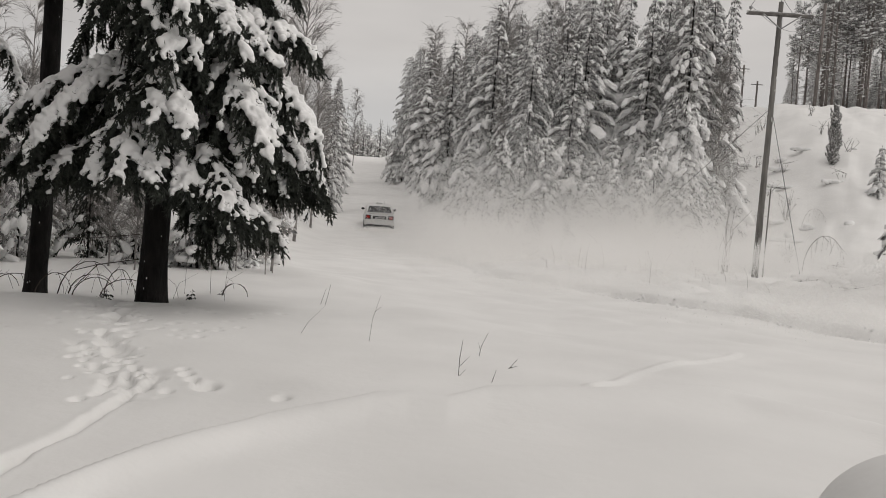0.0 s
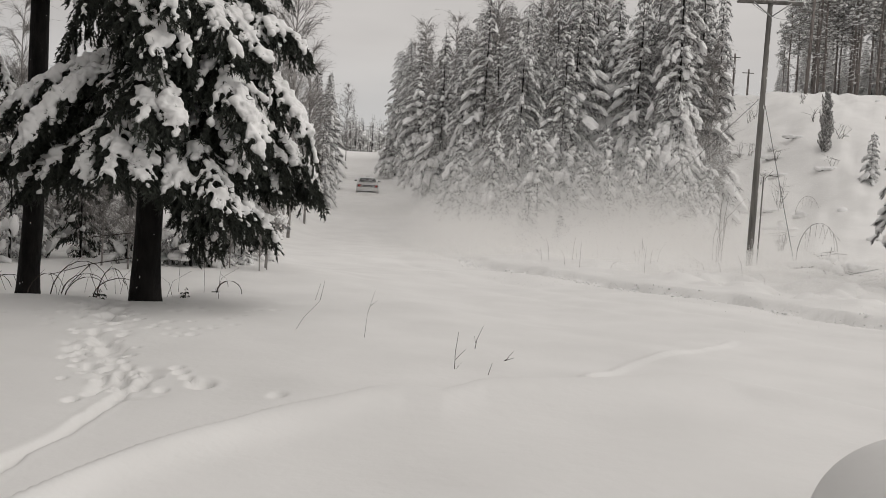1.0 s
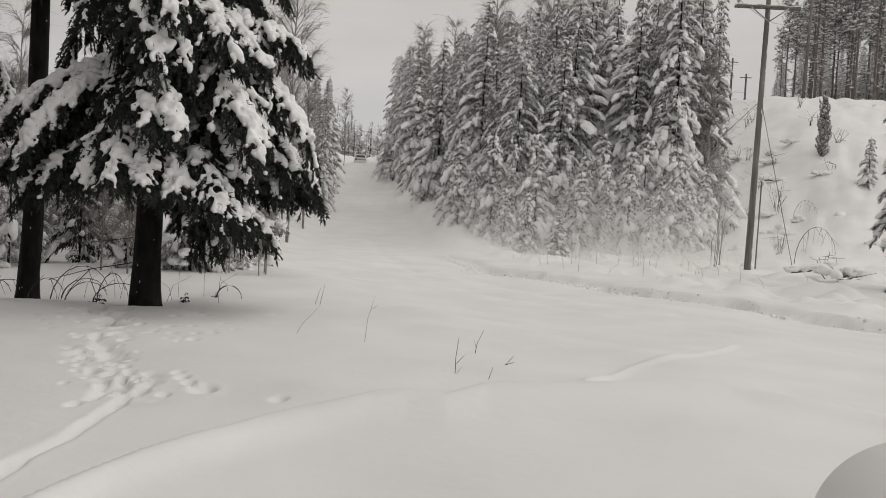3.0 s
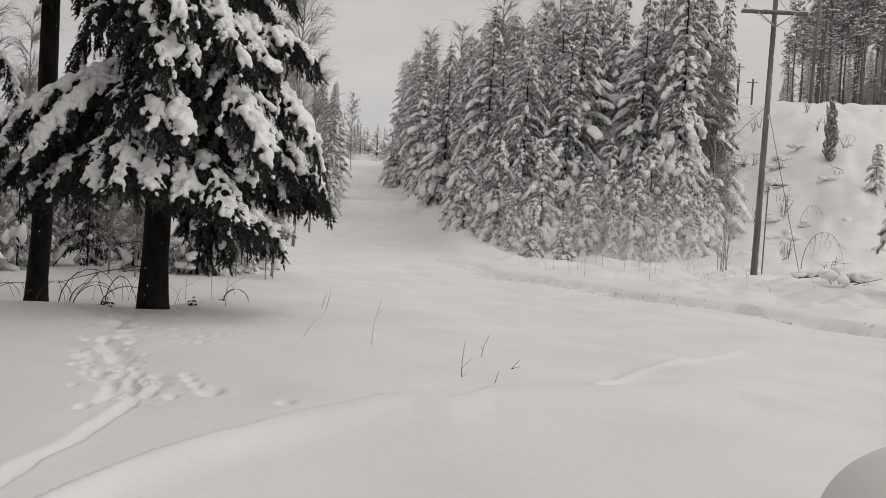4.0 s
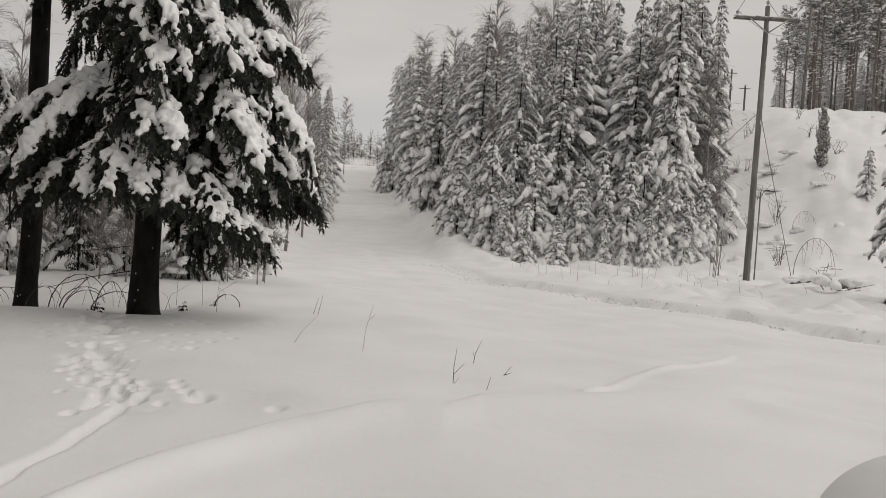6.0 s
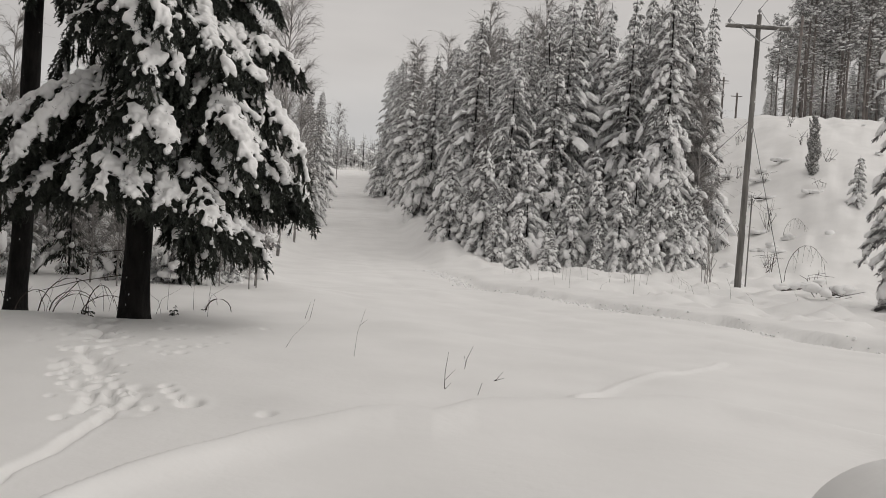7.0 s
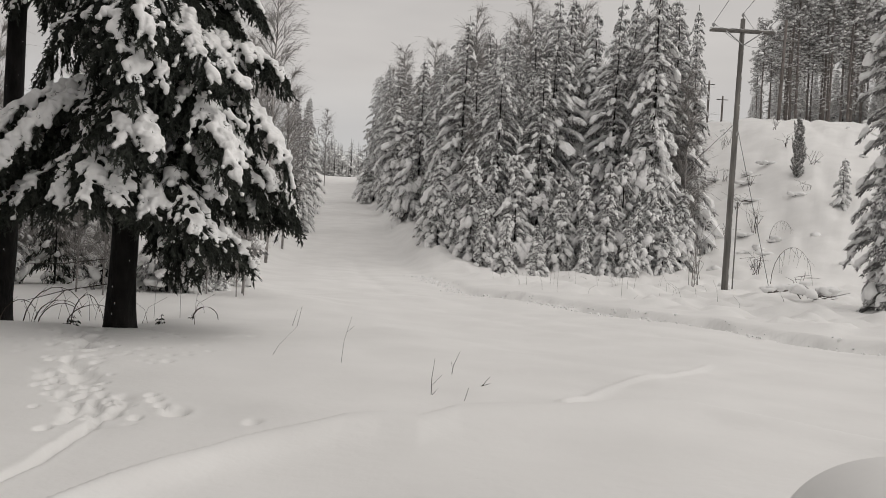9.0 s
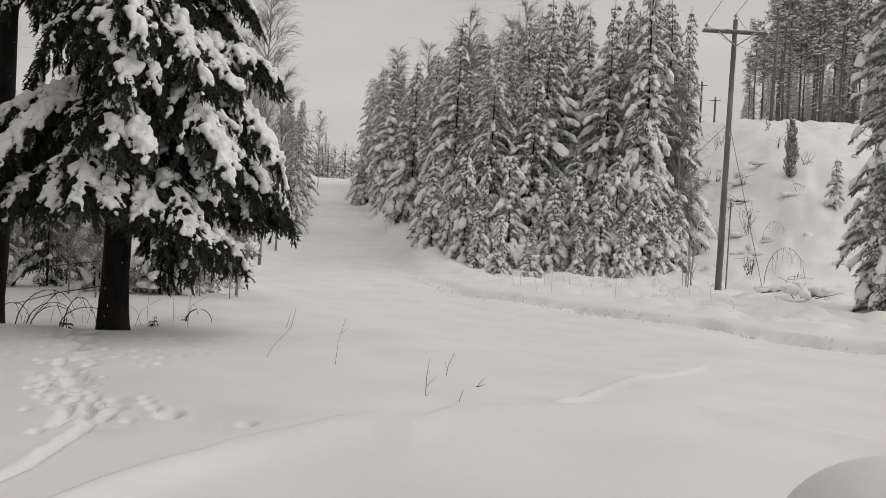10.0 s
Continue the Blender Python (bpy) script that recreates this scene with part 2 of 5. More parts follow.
# boughs that face the field: height, bearing (degrees from +x), reach, drop of the tip over reach, slope at the root, snow
SWEEPS = [(4.21, -8, 1.96, -0.4, -0.3, 1.0), (3.43, -17, 2.24, -0.56, 0.25, 1.3), (2.66, -5, 2.15, -0.43, 0.15, 1.0), (3.21, -43, 2.33, -0.51, 0.25, 1.2),
          (3.18, -63, 2.03, -0.45, 0.1, 1.0), (3.32, -165, 1.9, -0.73, -0.1, 1.6), (3.14, -130, 1.58, -0.81, -0.05, 1.8), (3.29, -153, 1.09, -0.78, -0.1, 1.2),
          (2.4, -100, 1.52, -0.5, 0.1, 1.2), (2.47, -79, 1.94, -0.43, 0.1, 1.0), (2.4, -70, 1.92, -0.39, 0.1, 1.0), (1.92, -66, 1.31, -0.25, 0.2, 1.0),
          (2.21, -44, 2.02, -0.45, 0.15, 1.2), (2.1, -60, 1.84, -0.28, 0.1, 1.0), (2.29, -52, 2.16, -0.44, 0.1, 1.0), (1.99, -3, 2.05, -0.19, 0.1, 0.5),
          (2.07, 14, 1.9, -0.21, 0.1, 0.2), (1.58, -19, 1.73, -0.24, 0.1, 0.8), (1.66, -39, 1.91, -0.18, 0.1, 1.0), (1.47, 12, 1.3, -0.38, 0.1, 0.4),
          (4.13, -57, 1.79, -0.63, 0, 1.0), (4.43, -49, 1.73, -0.67, 0, 1.0), (4.13, -30, 1.81, -0.57, -0.1, 1.1), (4.5, -78, 1.84, -0.61, 0, 1.0),
          (4.65, -63, 2.03, -0.58, 0, 1.0), (3.99, -44, 2.0, -0.47, 0.05, 1.0), (4.21, -17, 1.54, -0.52, 0, 1.0), (2.18, -154, 1.37, -0.49, 0.1, 1.0),
          (2.33, -129, 1.28, -0.6, 0.1, 1.0), (2.1, 177, 1.93, -0.18, 0.1, 0.7), (1.92, -164, 1.44, -0.3, 0.1, 0.6), (2.58, -97, 1.21, -0.62, 0.1, 1.0),
          (1.62, -41, 1.06, -0.81, 0.1, 0.1), (1.55, -26, 1.13, -0.6, 0.1, 0.3), (4.94, -7, 1.62, -0.45, 0, 1.0), (4.72, 4, 1.36, -0.56, 0, 0.5),
          (4.43, 159, 1.39, -0.84, 0, 0.15), (4.57, 159, 0.85, -1.51, 0, 0.15), (3.1, -32, 1.86, -0.39, 0.2, 1.0), (2.58, -17, 1.9, -0.37, 0.2, 0.8),
          (2.07, -15, 1.78, -0.2, 0.1, 0.6), (2.58, -40, 1.88, -0.44, 0.15, 1.0), (3.47, -17, 1.54, -0.48, 0.1, 0.6), (4.06, -69, 2.04, -0.56, 0, 1.0),
          (3.03, -69, 2.03, -0.41, 0.1, 1.0)]
SWEEP_MESHES = [bough_meshes(500 + i, reach, rise - end, snow, rise) for i, (z, a, reach, end, rise, snow) in enumerate(SWEEPS)]


# ---- the lie of the land ----
def step(t):
    t = np.clip(t, 0, 1)
    return t * t * (3 - 2 * t)


_py = np.arange(-60, 5000, 1.0)
_pz = np.interp(_py, [-60, 36, 44, 52, 61, 71.5, 83.5, 97, 112, 140, 158, 170, 185, 205, 300, 5000],
                [0, 0, 0.45, 1.35, 2.3, 3.5, 4.7, 6.2, 8.0, 11.4, 13.2, 13.5, 12.7, 12.2, 14, 14])
_pz = np.convolve(np.pad(_pz, 4, "edge"), np.ones(9) / 9, "valid")
ROAD = np.array([(22, -9), (12, 4), (5.3, 13.1), (2.35, 17.9), (-1.0, 25.7), (-2.5, 35), (-3.3, 44), (-4.04, 52), (-5.0, 61), (-6.1, 71.5),
                 (-7.3, 83.5), (-8.7, 97), (-10.3, 112), (-13.2, 140), (-16.2, 171), (-22, 230), (-30, 320)], float)
_wave = np.random.RandomState(5)
WAVES = [(_wave.uniform(0, 2 * math.pi), _wave.uniform(0, 6.28)) for _ in range(24)]


def ripple(x, y, size, first=0, count=6):
    """Soft rolling noise, about -1 to 1, with humps of that size in metres."""
    z = 0
    for i, (a, ph) in enumerate(WAVES[first:first + count]):
        k = 2 * math.pi / size * (0.7 + 0.13 * i)
        z = z + np.sin((x * math.cos(a) + y * math.sin(a)) * k + ph + 1.3 * np.sin((x * math.sin(a) - y * math.cos(a)) * k * 0.6 + i))
    return z / count * 1.6


_table = np.random.RandomState(9).uniform(-1, 1, (256, 256))


def grain(x, y, size):
    """Irregular noise, -1 to 1, with clods of that size in metres."""
    u, v = np.asarray(x) / size, np.asarray(y) / size
    i, j = np.floor(u).astype(int), np.floor(v).astype(int)
    f, g = step(u - i), step(v - j)
    at = lambda a, c: _table[a % 256, c % 256]
    return (at(i, j) * (1 - f) + at(i + 1, j) * f) * (1 - g) + (at(i, j + 1) * (1 - f) + at(i + 1, j + 1) * f) * g


def from_line(x, y, line):
    """Distance to a polyline and the side (positive: to the right of its way)."""
    best, side = np.full(np.shape(x), 1e9), np.zeros(np.shape(x))
    for (ax, ay), (bx, by) in zip(line[:-1], line[1:]):
        dx, dy = bx - ax, by - ay
        t = np.clip(((x - ax) * dx + (y - ay) * dy) / (dx * dx + dy * dy), 0, 1)
        ex, ey = x - ax - t * dx, y - ay - t * dy
        d = np.hypot(ex, ey)
        near = d < best
        best = np.where(near, d, best)
        side = np.where(near, np.sign(ex * dy - ey * dx), side)
    return best, side


CREST_X = [-9, -3.0, -1.6, -1.21, -1.03, -0.89, -0.71, -0.48, -0.27, -0.09, 0.1, 0.33, 0.65, 1.36, 1.8, 2.24, 3.2, 9]
CREST_Y = [-4, -0.5, 1.9, 2.7, 3.27, 3.57, 3.91, 4.2, 4.48, 4.58, 4.54, 4.85, 4.97, 5.23, 5.2, 4.81, 3.6, 0.0]
TRAIL = np.array([(-2.1, 3.0), (-2.07, 3.99), (-2.08, 4.34), (-2.04, 4.73), (-2.06, 5.25), (-2.11, 5.86), (-2.34, 6.45), (-2.75, 7.08), (-3.08, 7.73), (-3.38, 8.75), (-3.78, 9.53), (-4.02, 10.5)])
_prints = np.random.RandomState(11)
PRINTS = []
for _i in range(120):
    _t = _prints.uniform(0.45, 1.0)
    _k = _t * (len(TRAIL) - 1)
    _j = min(int(_k), len(TRAIL) - 2)
    _p = TRAIL[_j] + (TRAIL[_j + 1] - TRAIL[_j]) * (_k - _j)
    PRINTS.append((_p[0] + _prints.normal(0, 0.15), _p[1] + _prints.normal(0, 0.15), _prints.uniform(0.022, 0.042), _prints.uniform(0.035, 0.075)))
for _i in range(70):
    PRINTS.append((_prints.uniform(-5.4, -1.9), _prints.uniform(8.0, 10.6), _prints.uniform(0.025, 0.05), _prints.uniform(0.012, 0.028)))
PRINTS += [(-1.67, 6.23, 0.075, 0.10), (-1.82, 6.38, 0.04, 0.05), (-1.92, 6.55, 0.045, 0.06), (-2.0, 6.72, 0.04, 0.05), (-1.06, 6.02, 0.06, 0.03), (-1.75, 6.31, 0.035, 0.04)]


def land(x, y):
    x, y = np.asarray(x, float), np.asarray(y, float)
    z = 0.25 + np.interp(y, _py, _pz)
    z = z + 10 * step((x - 9) / 22) * step((y - 31) / 44)
    d, side = from_line(x, y, ROAD)
    calm = step((d - 4) / 5) + (1 - step((d - 4) / 5)) * step((34 - y) / 10)
    z = z + 0.10 * ripple(x, y, 9, 0) * step((np.hypot(x, y) - 4) / 8) * calm + 0.012 * ripple(x, y, 1.3, 6) * calm
    far = step((np.hypot(x, y) - 60) / 200)
    z = z + far * 1.2 * ripple(x, y, 90, 12) * step((d - 5) / 30)
    # road: a ploughed trough with soft banks
    out = np.where(side > 0, 1.0, 0.5)
    dd = d + np.where(side > 0, 0.22 * grain(x, y, 1.7) + 0.12 * grain(x, y, 0.6), 0)
    z = z - (0.15 + 0.39 * step((y - 34) / 12)) * (1 - step((dd - 2.7) / np.where(side > 0, 0.3 + 1.0 * step((y - 28) / 12), 2.4)))
    z = z + (0.06 + 0.4 * step((y - 34) / 10)) * out * np.exp(-((d - 4.6) / 1.1) ** 2) * (1 + 0.6 * ripple(x, y, 2.2, 3)) * step((y - 6) / 10)
    # the far verge is rough
    rough = step((d - 3.6) / 1.2) * (side > 0) * step((y - 9) / 8)
    z = z + rough * (0.15 * grain(x, y, 1.5) + 0.16 * grain(x, y, 0.6) + 0.08 * np.maximum(grain(x, y, 0.33), 0))
    cut = step((x - 0.31 * y) / 3) * step((y - 28) / 6)
    z = z + cut * (0.13 * grain(x, y, 3.6) + 0.07 * grain(x, y, 1.5) + 0.07 * grain(x, y, 0.8) + 0.16 * np.maximum(grain(x, y, 1.1) - 0.45, 0))
    # wheel ruts
    for off, w, deep in ((0.2, 0.3, 0.04), (-1.2, 0.35, 0.03)):
        z = z - deep * np.exp(-(((d * side) - off) / w) ** 2) * (1 + 0.4 * ripple(x, y, 0.8, 17)) * step((60 - y) / 25)
    trench = 2.55 + 0.2 * grain(x, y, 2.1) + 0.22 * grain(x, y, 0.5) + 0.12 * grain(x, y, 0.23)
    z = z - (0.15 + 0.12 * grain(x, y, 0.45) + 0.10 * grain(x, y, 0.2)) * np.exp(-((d * side - trench) / 0.26) ** 4) * step((30 - y) / 8)
    # bank in the foreground
    yc = np.interp(x, CREST_X, CREST_Y) + 0.04 * ripple(x, y, 1.1, 5)
    z = z + 0.40 * step((yc - y) / 0.45 + 0.6) * (1 - step((np.hypot(x, y) - 9) / 6))
    z = z + 0.05 * np.exp(-((yc - y - 0.25) / 0.3) ** 2) * (1 - step((np.hypot(x, y) - 9) / 6))
    # footprints and drag marks
    near = (np.abs(x) < 9) & (y > 2) & (y < 12)
    d, _ = from_line(x, y, TRAIL[:7])
    z = z - np.where(near, (0.04 * np.exp(-((d + 0.02 * grain(x, y, 0.15)) / 0.045) ** 4) * (1 + 0.3 * grain(x, y, 0.25)) - 0.004 * np.exp(-((d - 0.08) / 0.03) ** 2)), 0)
    d, _ = from_line(x, y, np.array([(1.4, 7.3), (1.7, 7.67), (2.17, 8.41), (2.65, 9.09), (3.17, 9.75), (3.93, 10.76)]))
    z = z + np.where(near, (0.025 + 0.012 * grain(x, y, 0.3)) * np.exp(-(d / 0.06) ** 2), 0)
    d, _ = from_line(x, y, np.array([(2.7, 6.9), (2.91, 6.6), (3.04, 6.24), (3.21, 5.88), (3.5, 5.3)]))
    z = z - np.where(near, 0.05 * np.exp(-(d / 0.06) ** 2), 0)
    d, _ = from_line(x, y, TRAIL[5:])
    pit = np.where(near, 0.10 * np.clip(grain(x, y * 0.45, 0.13) + 0.3 * grain(x, y, 0.08), 0, 1) * np.exp(-(d / 0.24) ** 4), 0)
    for px, py, r, deep in PRINTS:
        q = ((x - px) ** 2 + ((y - py) / 1.7) ** 2) / (r * r)
        pit = np.maximum(pit, np.where(q < 12, deep * np.exp(-q * q), 0))
        z = z + np.where(q < 12, 0.06 * deep * np.exp(-(np.sqrt(q) - 1.8) ** 2 * 4), 0)
    z = z - pit
    z = z + 0.13 * np.exp(-((x + 4.3) ** 2 + (y - 11.3) ** 2) / 5)
    # the field's snow ends in a low shelf before the trunks
    z = z - 0.10 * step((y - 10.66 + 0.05 * ripple(x, y, 1.5, 8)) / 0.3) * step((-3.3 - x) / 0.8) * (1 - step((y - 13) / 3))
    # wells round the two near trunks
    for px, py in ((-3.77, 11.0), (-5.75, 12.0)):
        z = z - 0.03 * np.exp(-((x - px) ** 2 + (y - py) ** 2) / 0.25)
    return z


def level(x, y):
    return float(land(np.array([x]), np.array([y]))[0])


def build_ground():
    ang = np.radians(np.concatenate([np.concatenate([np.arange(-44, -8, 0.2), np.arange(-8, 44, 0.25)]), np.arange(44, 316, 4.0)]))
    rad = np.concatenate([np.arange(0.4, 2.4, 0.25), np.arange(2.4, 6, 0.04), np.arange(6, 11.4, 0.035), np.arange(11.4, 13, 0.06), np.arange(13, 33, 0.13), np.geomspace(33, 4200, 190)])
    a, r = np.meshgrid(ang, rad)
    x, y = r * np.sin(a), r * np.cos(a)
    z = land(x, y)
    n, k = len(rad), len(ang)
    idx = np.arange(n * k).reshape(n, k)
    nx = np.roll(idx, -1, axis=1)
    quads = np.stack([idx[:-1], nx[:-1], nx[1:], idx[1:]], -1).reshape(-1, 4)
    g = Geo()
    g.add(np.stack([x, y, z], -1).reshape(-1, 3), [])
    g.f = quads.tolist()
    c = len(g.v[0])
    g.add([(0, 0, level(0, 0))], [])
    g.f += [(c, int(nx[0, j]), int(idx[0, j])) for j in range(k)]
    ob = new("ground", g.mesh("ground", SNOW))
    tagged(ob, "deep white snow over field, road and hillside with footprints", "snow", kind="structure")


build_ground()


# ---- snow-laden spruces of the forest ----
def spruce_meshes(seed, tall, wide, bare=0.03, droop=0.55, boughs=170, sprays=26, snow=1.0, fat=1.0, blunt=0.75, lumps=3.0, dust=0.5, ball=None, needle=HAZE_FROST, leaf=1.0, oval=(1.0, 2.0)):
    """Meshes of a trunk, a crown of drooping boughs and the snow on it, for a tree of that height and radius."""
    rng = np.random.RandomState(seed)
    trunk, crown, load = Geo(), Geo(), Geo()
    down = np.array([0, 0, 1.0])
    hs = np.linspace(0, tall, 9)
    lean = np.cumsum(rng.normal(0, 0.005 * tall, (9, 2)), 0) * np.linspace(0, 1, 9)[:, None]
    tube(trunk, np.column_stack([lean, hs]), 0.0065 * tall * (1 - hs / tall) + 0.012, 7)
    lopside = rng.uniform(0, 6.28)
    for i in range(boughs):
        f = bare + (0.99 - bare) * ((i - i % 5 * 0.75 + rng.uniform(-1.0, 1.0)) / boughs)
        f = min(max(f, 0.015), 0.99)
        z = f * tall
        a = i * 2.39996 + rng.normal(0, 0.5)
        c = np.array([np.interp(z, hs, lean[:, 0]), np.interp(z, hs, lean[:, 1]), z])
        L = (wide * (1 - f) ** blunt * (0.8 if f < 0.1 else 1.0) + 0.09) * rng.uniform(0.4, 1.3) * (1 + 0.2 * math.cos(a - lopside + 5 * f))
        o, s = np.array([math.cos(a), math.sin(a), 0]), np.array([-math.sin(a), math.cos(a), 0])
        up, dr = rng.uniform(0.0, 0.4) * (0.3 + f), droop * rng.uniform(0.6, 1.5)

        def spine(t):
            t = np.asarray(t, float)[..., None]
            return c + o * L * t * (1 - 0.12 * t * t) + down * L * (up * t - dr * t * t)

        n = int(sprays * (0.4 + L / wide))
        t = rng.uniform(0.08, 1.0, n) ** 0.8
        v = rng.uniform(-1, 1, n) * (0.34 * L * (1.05 - t) + 0.05)
        at = spine(t) + s * v[:, None] - down * (np.abs(v) * 0.35 + rng.uniform(0, 0.06, n))[:, None]
        way = o * rng.uniform(0.2, 0.9, n)[:, None] + s * (np.sign(v) * rng.uniform(0, 0.7, n))[:, None] - down * rng.uniform(0.35, 1.3, n)[:, None]
        blades(crown, rng, at, way, leaf * rng.uniform(0.5, 1.0, n) * (0.10 + 0.17 * L), leaf * rng.uniform(0.5, 1.0, n) * (0.06 + 0.05 * L))
        m = int(n * dust * snow * (1.5 - f))
        if m:
            t = rng.uniform(0.15, 1.0, m)
            v = rng.uniform(-1, 1, m) * (0.34 * L * (1.05 - t) + 0.05)
            at = spine(t) + s * v[:, None] + down * (0.03 - np.abs(v) * 0.3)[:, None]
            way = o * rng.uniform(0.3, 0.9, m)[:, None] + s * (np.sign(v) * rng.uniform(0.2, 0.8, m))[:, None] - down * rng.uniform(0.2, 1.0, m)[:, None]
            blades(load, rng, at, way, leaf * rng.uniform(0.5, 1.0, m) * (0.12 + 0.16 * L), leaf * rng.uniform(0.5, 1.0, m) * (0.06 + 0.05 * L))
        if rng.uniform() < (1.05 - 0.4 * f) * snow:
            for t in rng.uniform(0.25, 1.0, max(2, int(lumps * (0.5 + L / wide)))):
                p, q = spine(np.array([t, t + 0.05]))
                w = (0.05 + 0.075 * L) * (0.45 + 0.7 * t) * min(math.exp(rng.normal(-0.35, 0.4)), 1.5) * fat * (1.12 - 0.3 * f)
                at = p + s * rng.normal(0, 0.13 * L) * (1.1 - t) + down * 0.3 * w
                lump(load, rng, at, (q - p) + s * rng.normal(0, 0.02), (w * rng.uniform(*oval), w * rng.uniform(0.6, 1.0), w * rng.uniform(0.45, 0.7)), ball)
    lump(load, rng, (lean[-1][0], lean[-1][1], tall), (0, 0, 1), (0.16, 0.07, 0.07), ball)
    return trunk.mesh("trunk", BARK), crown.mesh("crown", needle, False), load.mesh("snow_load", CLOT, ball is not None)


def plant(name, meshes, x, y, tall, label, category, group, seed, base=1.0, z=None, squat=1.0):
    """Sets a tree of ready meshes on the ground."""
    rng = np.random.RandomState(seed)
    z = level(x, y) - 0.12 if z is None else z
    ob = thing(name, x, y, z, label, category, group, rz=rng.uniform(0, 360))
    k = tall / base
    ob.scale = (k * squat, k * squat, k)
    for n, me in zip(("trunk", "crown", "snow_load"), meshes):
        tagged(part(n, me, ob), kind="" if n == "trunk" else "stuff")
    return ob


TALL = [spruce_meshes(100 + i, 14, w, droop=d, boughs=n, fat=0.92 * k, sprays=44, lumps=12, leaf=0.8, dust=0.6, needle=HAZE_FOREST, oval=(0.9, 1.8)) for i, (w, n, d, k) in
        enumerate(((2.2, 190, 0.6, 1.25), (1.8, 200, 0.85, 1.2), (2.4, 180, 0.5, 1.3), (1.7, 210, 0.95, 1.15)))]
MIXED = [spruce_meshes(150 + i, 14, w, 0.06, d, boughs=270, sprays=50, fat=0.72, blunt=0.42, lumps=11, leaf=0.7, dust=0.75, needle=HAZE_DUSTED, oval=(0.9, 1.7)) for i, (w, d) in
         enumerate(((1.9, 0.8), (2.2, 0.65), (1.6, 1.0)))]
INNER = [spruce_meshes(170 + i, 14, w, 0.03, d, boughs=170, sprays=46, fat=0.85, blunt=u, lumps=10, leaf=0.75, dust=0.8, needle=HAZE_DUSTED, oval=(0.9, 1.8)) for i, (w, d, u) in
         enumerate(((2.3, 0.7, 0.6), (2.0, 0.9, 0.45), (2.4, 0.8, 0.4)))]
YOUNG = [spruce_meshes(200 + i, 5, w, droop=d, boughs=90, sprays=26, fat=1.55, lumps=5.5, blunt=u, ball=BALL2, dust=0.4, needle=HAZE_DUSTED, oval=(0.8, 1.3)) for i, (w, d, u) in
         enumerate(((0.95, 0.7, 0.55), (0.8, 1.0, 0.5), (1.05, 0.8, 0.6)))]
SCRUB = [spruce_meshes(220 + i, 3, w, droop=d, boughs=50, sprays=22, fat=1.35, lumps=2.6, blunt=0.4, dust=0.3, needle=HAZE_DUSTED, ball=BALL2, leaf=0.65, oval=(0.8, 1.3)) for i, (w, d) in
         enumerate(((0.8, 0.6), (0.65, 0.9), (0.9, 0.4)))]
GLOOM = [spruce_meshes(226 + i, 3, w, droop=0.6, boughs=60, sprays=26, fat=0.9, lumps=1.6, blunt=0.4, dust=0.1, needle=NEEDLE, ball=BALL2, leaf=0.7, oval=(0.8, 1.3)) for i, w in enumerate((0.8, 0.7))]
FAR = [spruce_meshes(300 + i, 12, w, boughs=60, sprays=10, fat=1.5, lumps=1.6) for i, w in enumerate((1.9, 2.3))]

E_TALL = "tall snow-laden spruce with drooping white boughs at the forest edge"
FRONT = [(2.5, 50, 15.2), (5.6, 52, 15.5), (7.3, 47, 15.8), (8.9, 50, 16.6), (10.7, 46, 15.6), (12.0, 43, 17.6), (-2.1, 75, 17.7),
         (-4.9, 92, 19.6), (0.0, 62, 15.2), (1.5, 60, 15.4), (4.3, 55, 15.2), (7.3, 55, 17), (10.3, 50, 16.2), (12.6, 50, 17.6),
         (14.4, 48, 16.5), (15.6, 47, 15.8), (-5.4, 125, 23.5), (-3.4, 84, 19.0)]
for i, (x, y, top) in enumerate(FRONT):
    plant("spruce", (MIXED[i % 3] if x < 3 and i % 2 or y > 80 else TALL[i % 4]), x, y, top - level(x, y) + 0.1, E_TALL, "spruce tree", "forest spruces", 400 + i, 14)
SMALL = [(4.0, 37, 3.1), (9.0, 39, 4.4), (9.9, 38.5, 2.9), (11.3, 40, 5.8), (2.8, 42.5, 6.3), (1.2, 46, 6.3), (4.9, 41, 6.3), (7.4, 42, 5.4),
         (8.5, 43, 6.7), (-0.6, 62, 10.8), (3.7, 42, 4.6), (13.5, 42, 5.1), (12.5, 41, 4.2), (6.3, 40.5, 3.4), (10.6, 39.5, 4.1), (7.9, 38.6, 2.6), (8.2, 40.2, 4.9), (10.2, 41, 6.6), (9.4, 40.5, 5.6), (11.9, 39.6, 3.6), (5.7, 39.2, 2.7), (3.3, 40.2, 3.4), (12.9, 43.5, 7.2), (6.9, 40, 4.3), (0.6, 50.5, 5.2), (2.0, 44, 4.4)]
for i, (x, y, top) in enumerate(SMALL):
    plant("young_spruce", YOUNG[i % 3], x, y, top - level(x, y) + 0.1, "young spruce heaped with thick snow at the forest edge", "spruce tree", "young spruces", 450 + i, 5)
def skyline(x, y):
    """Height over the sea of snow at which the wood's outline runs, seen from the field."""
    return 1.6 + y * np.interp(x / y, [-0.075, -0.066, -0.055, -0.029, 0.0315, 0.043, 0.09, 0.14, 0.334], [0.10, 0.139, 0.187, 0.209, 0.2227, 0.255, 0.27, 0.305, 0.32])


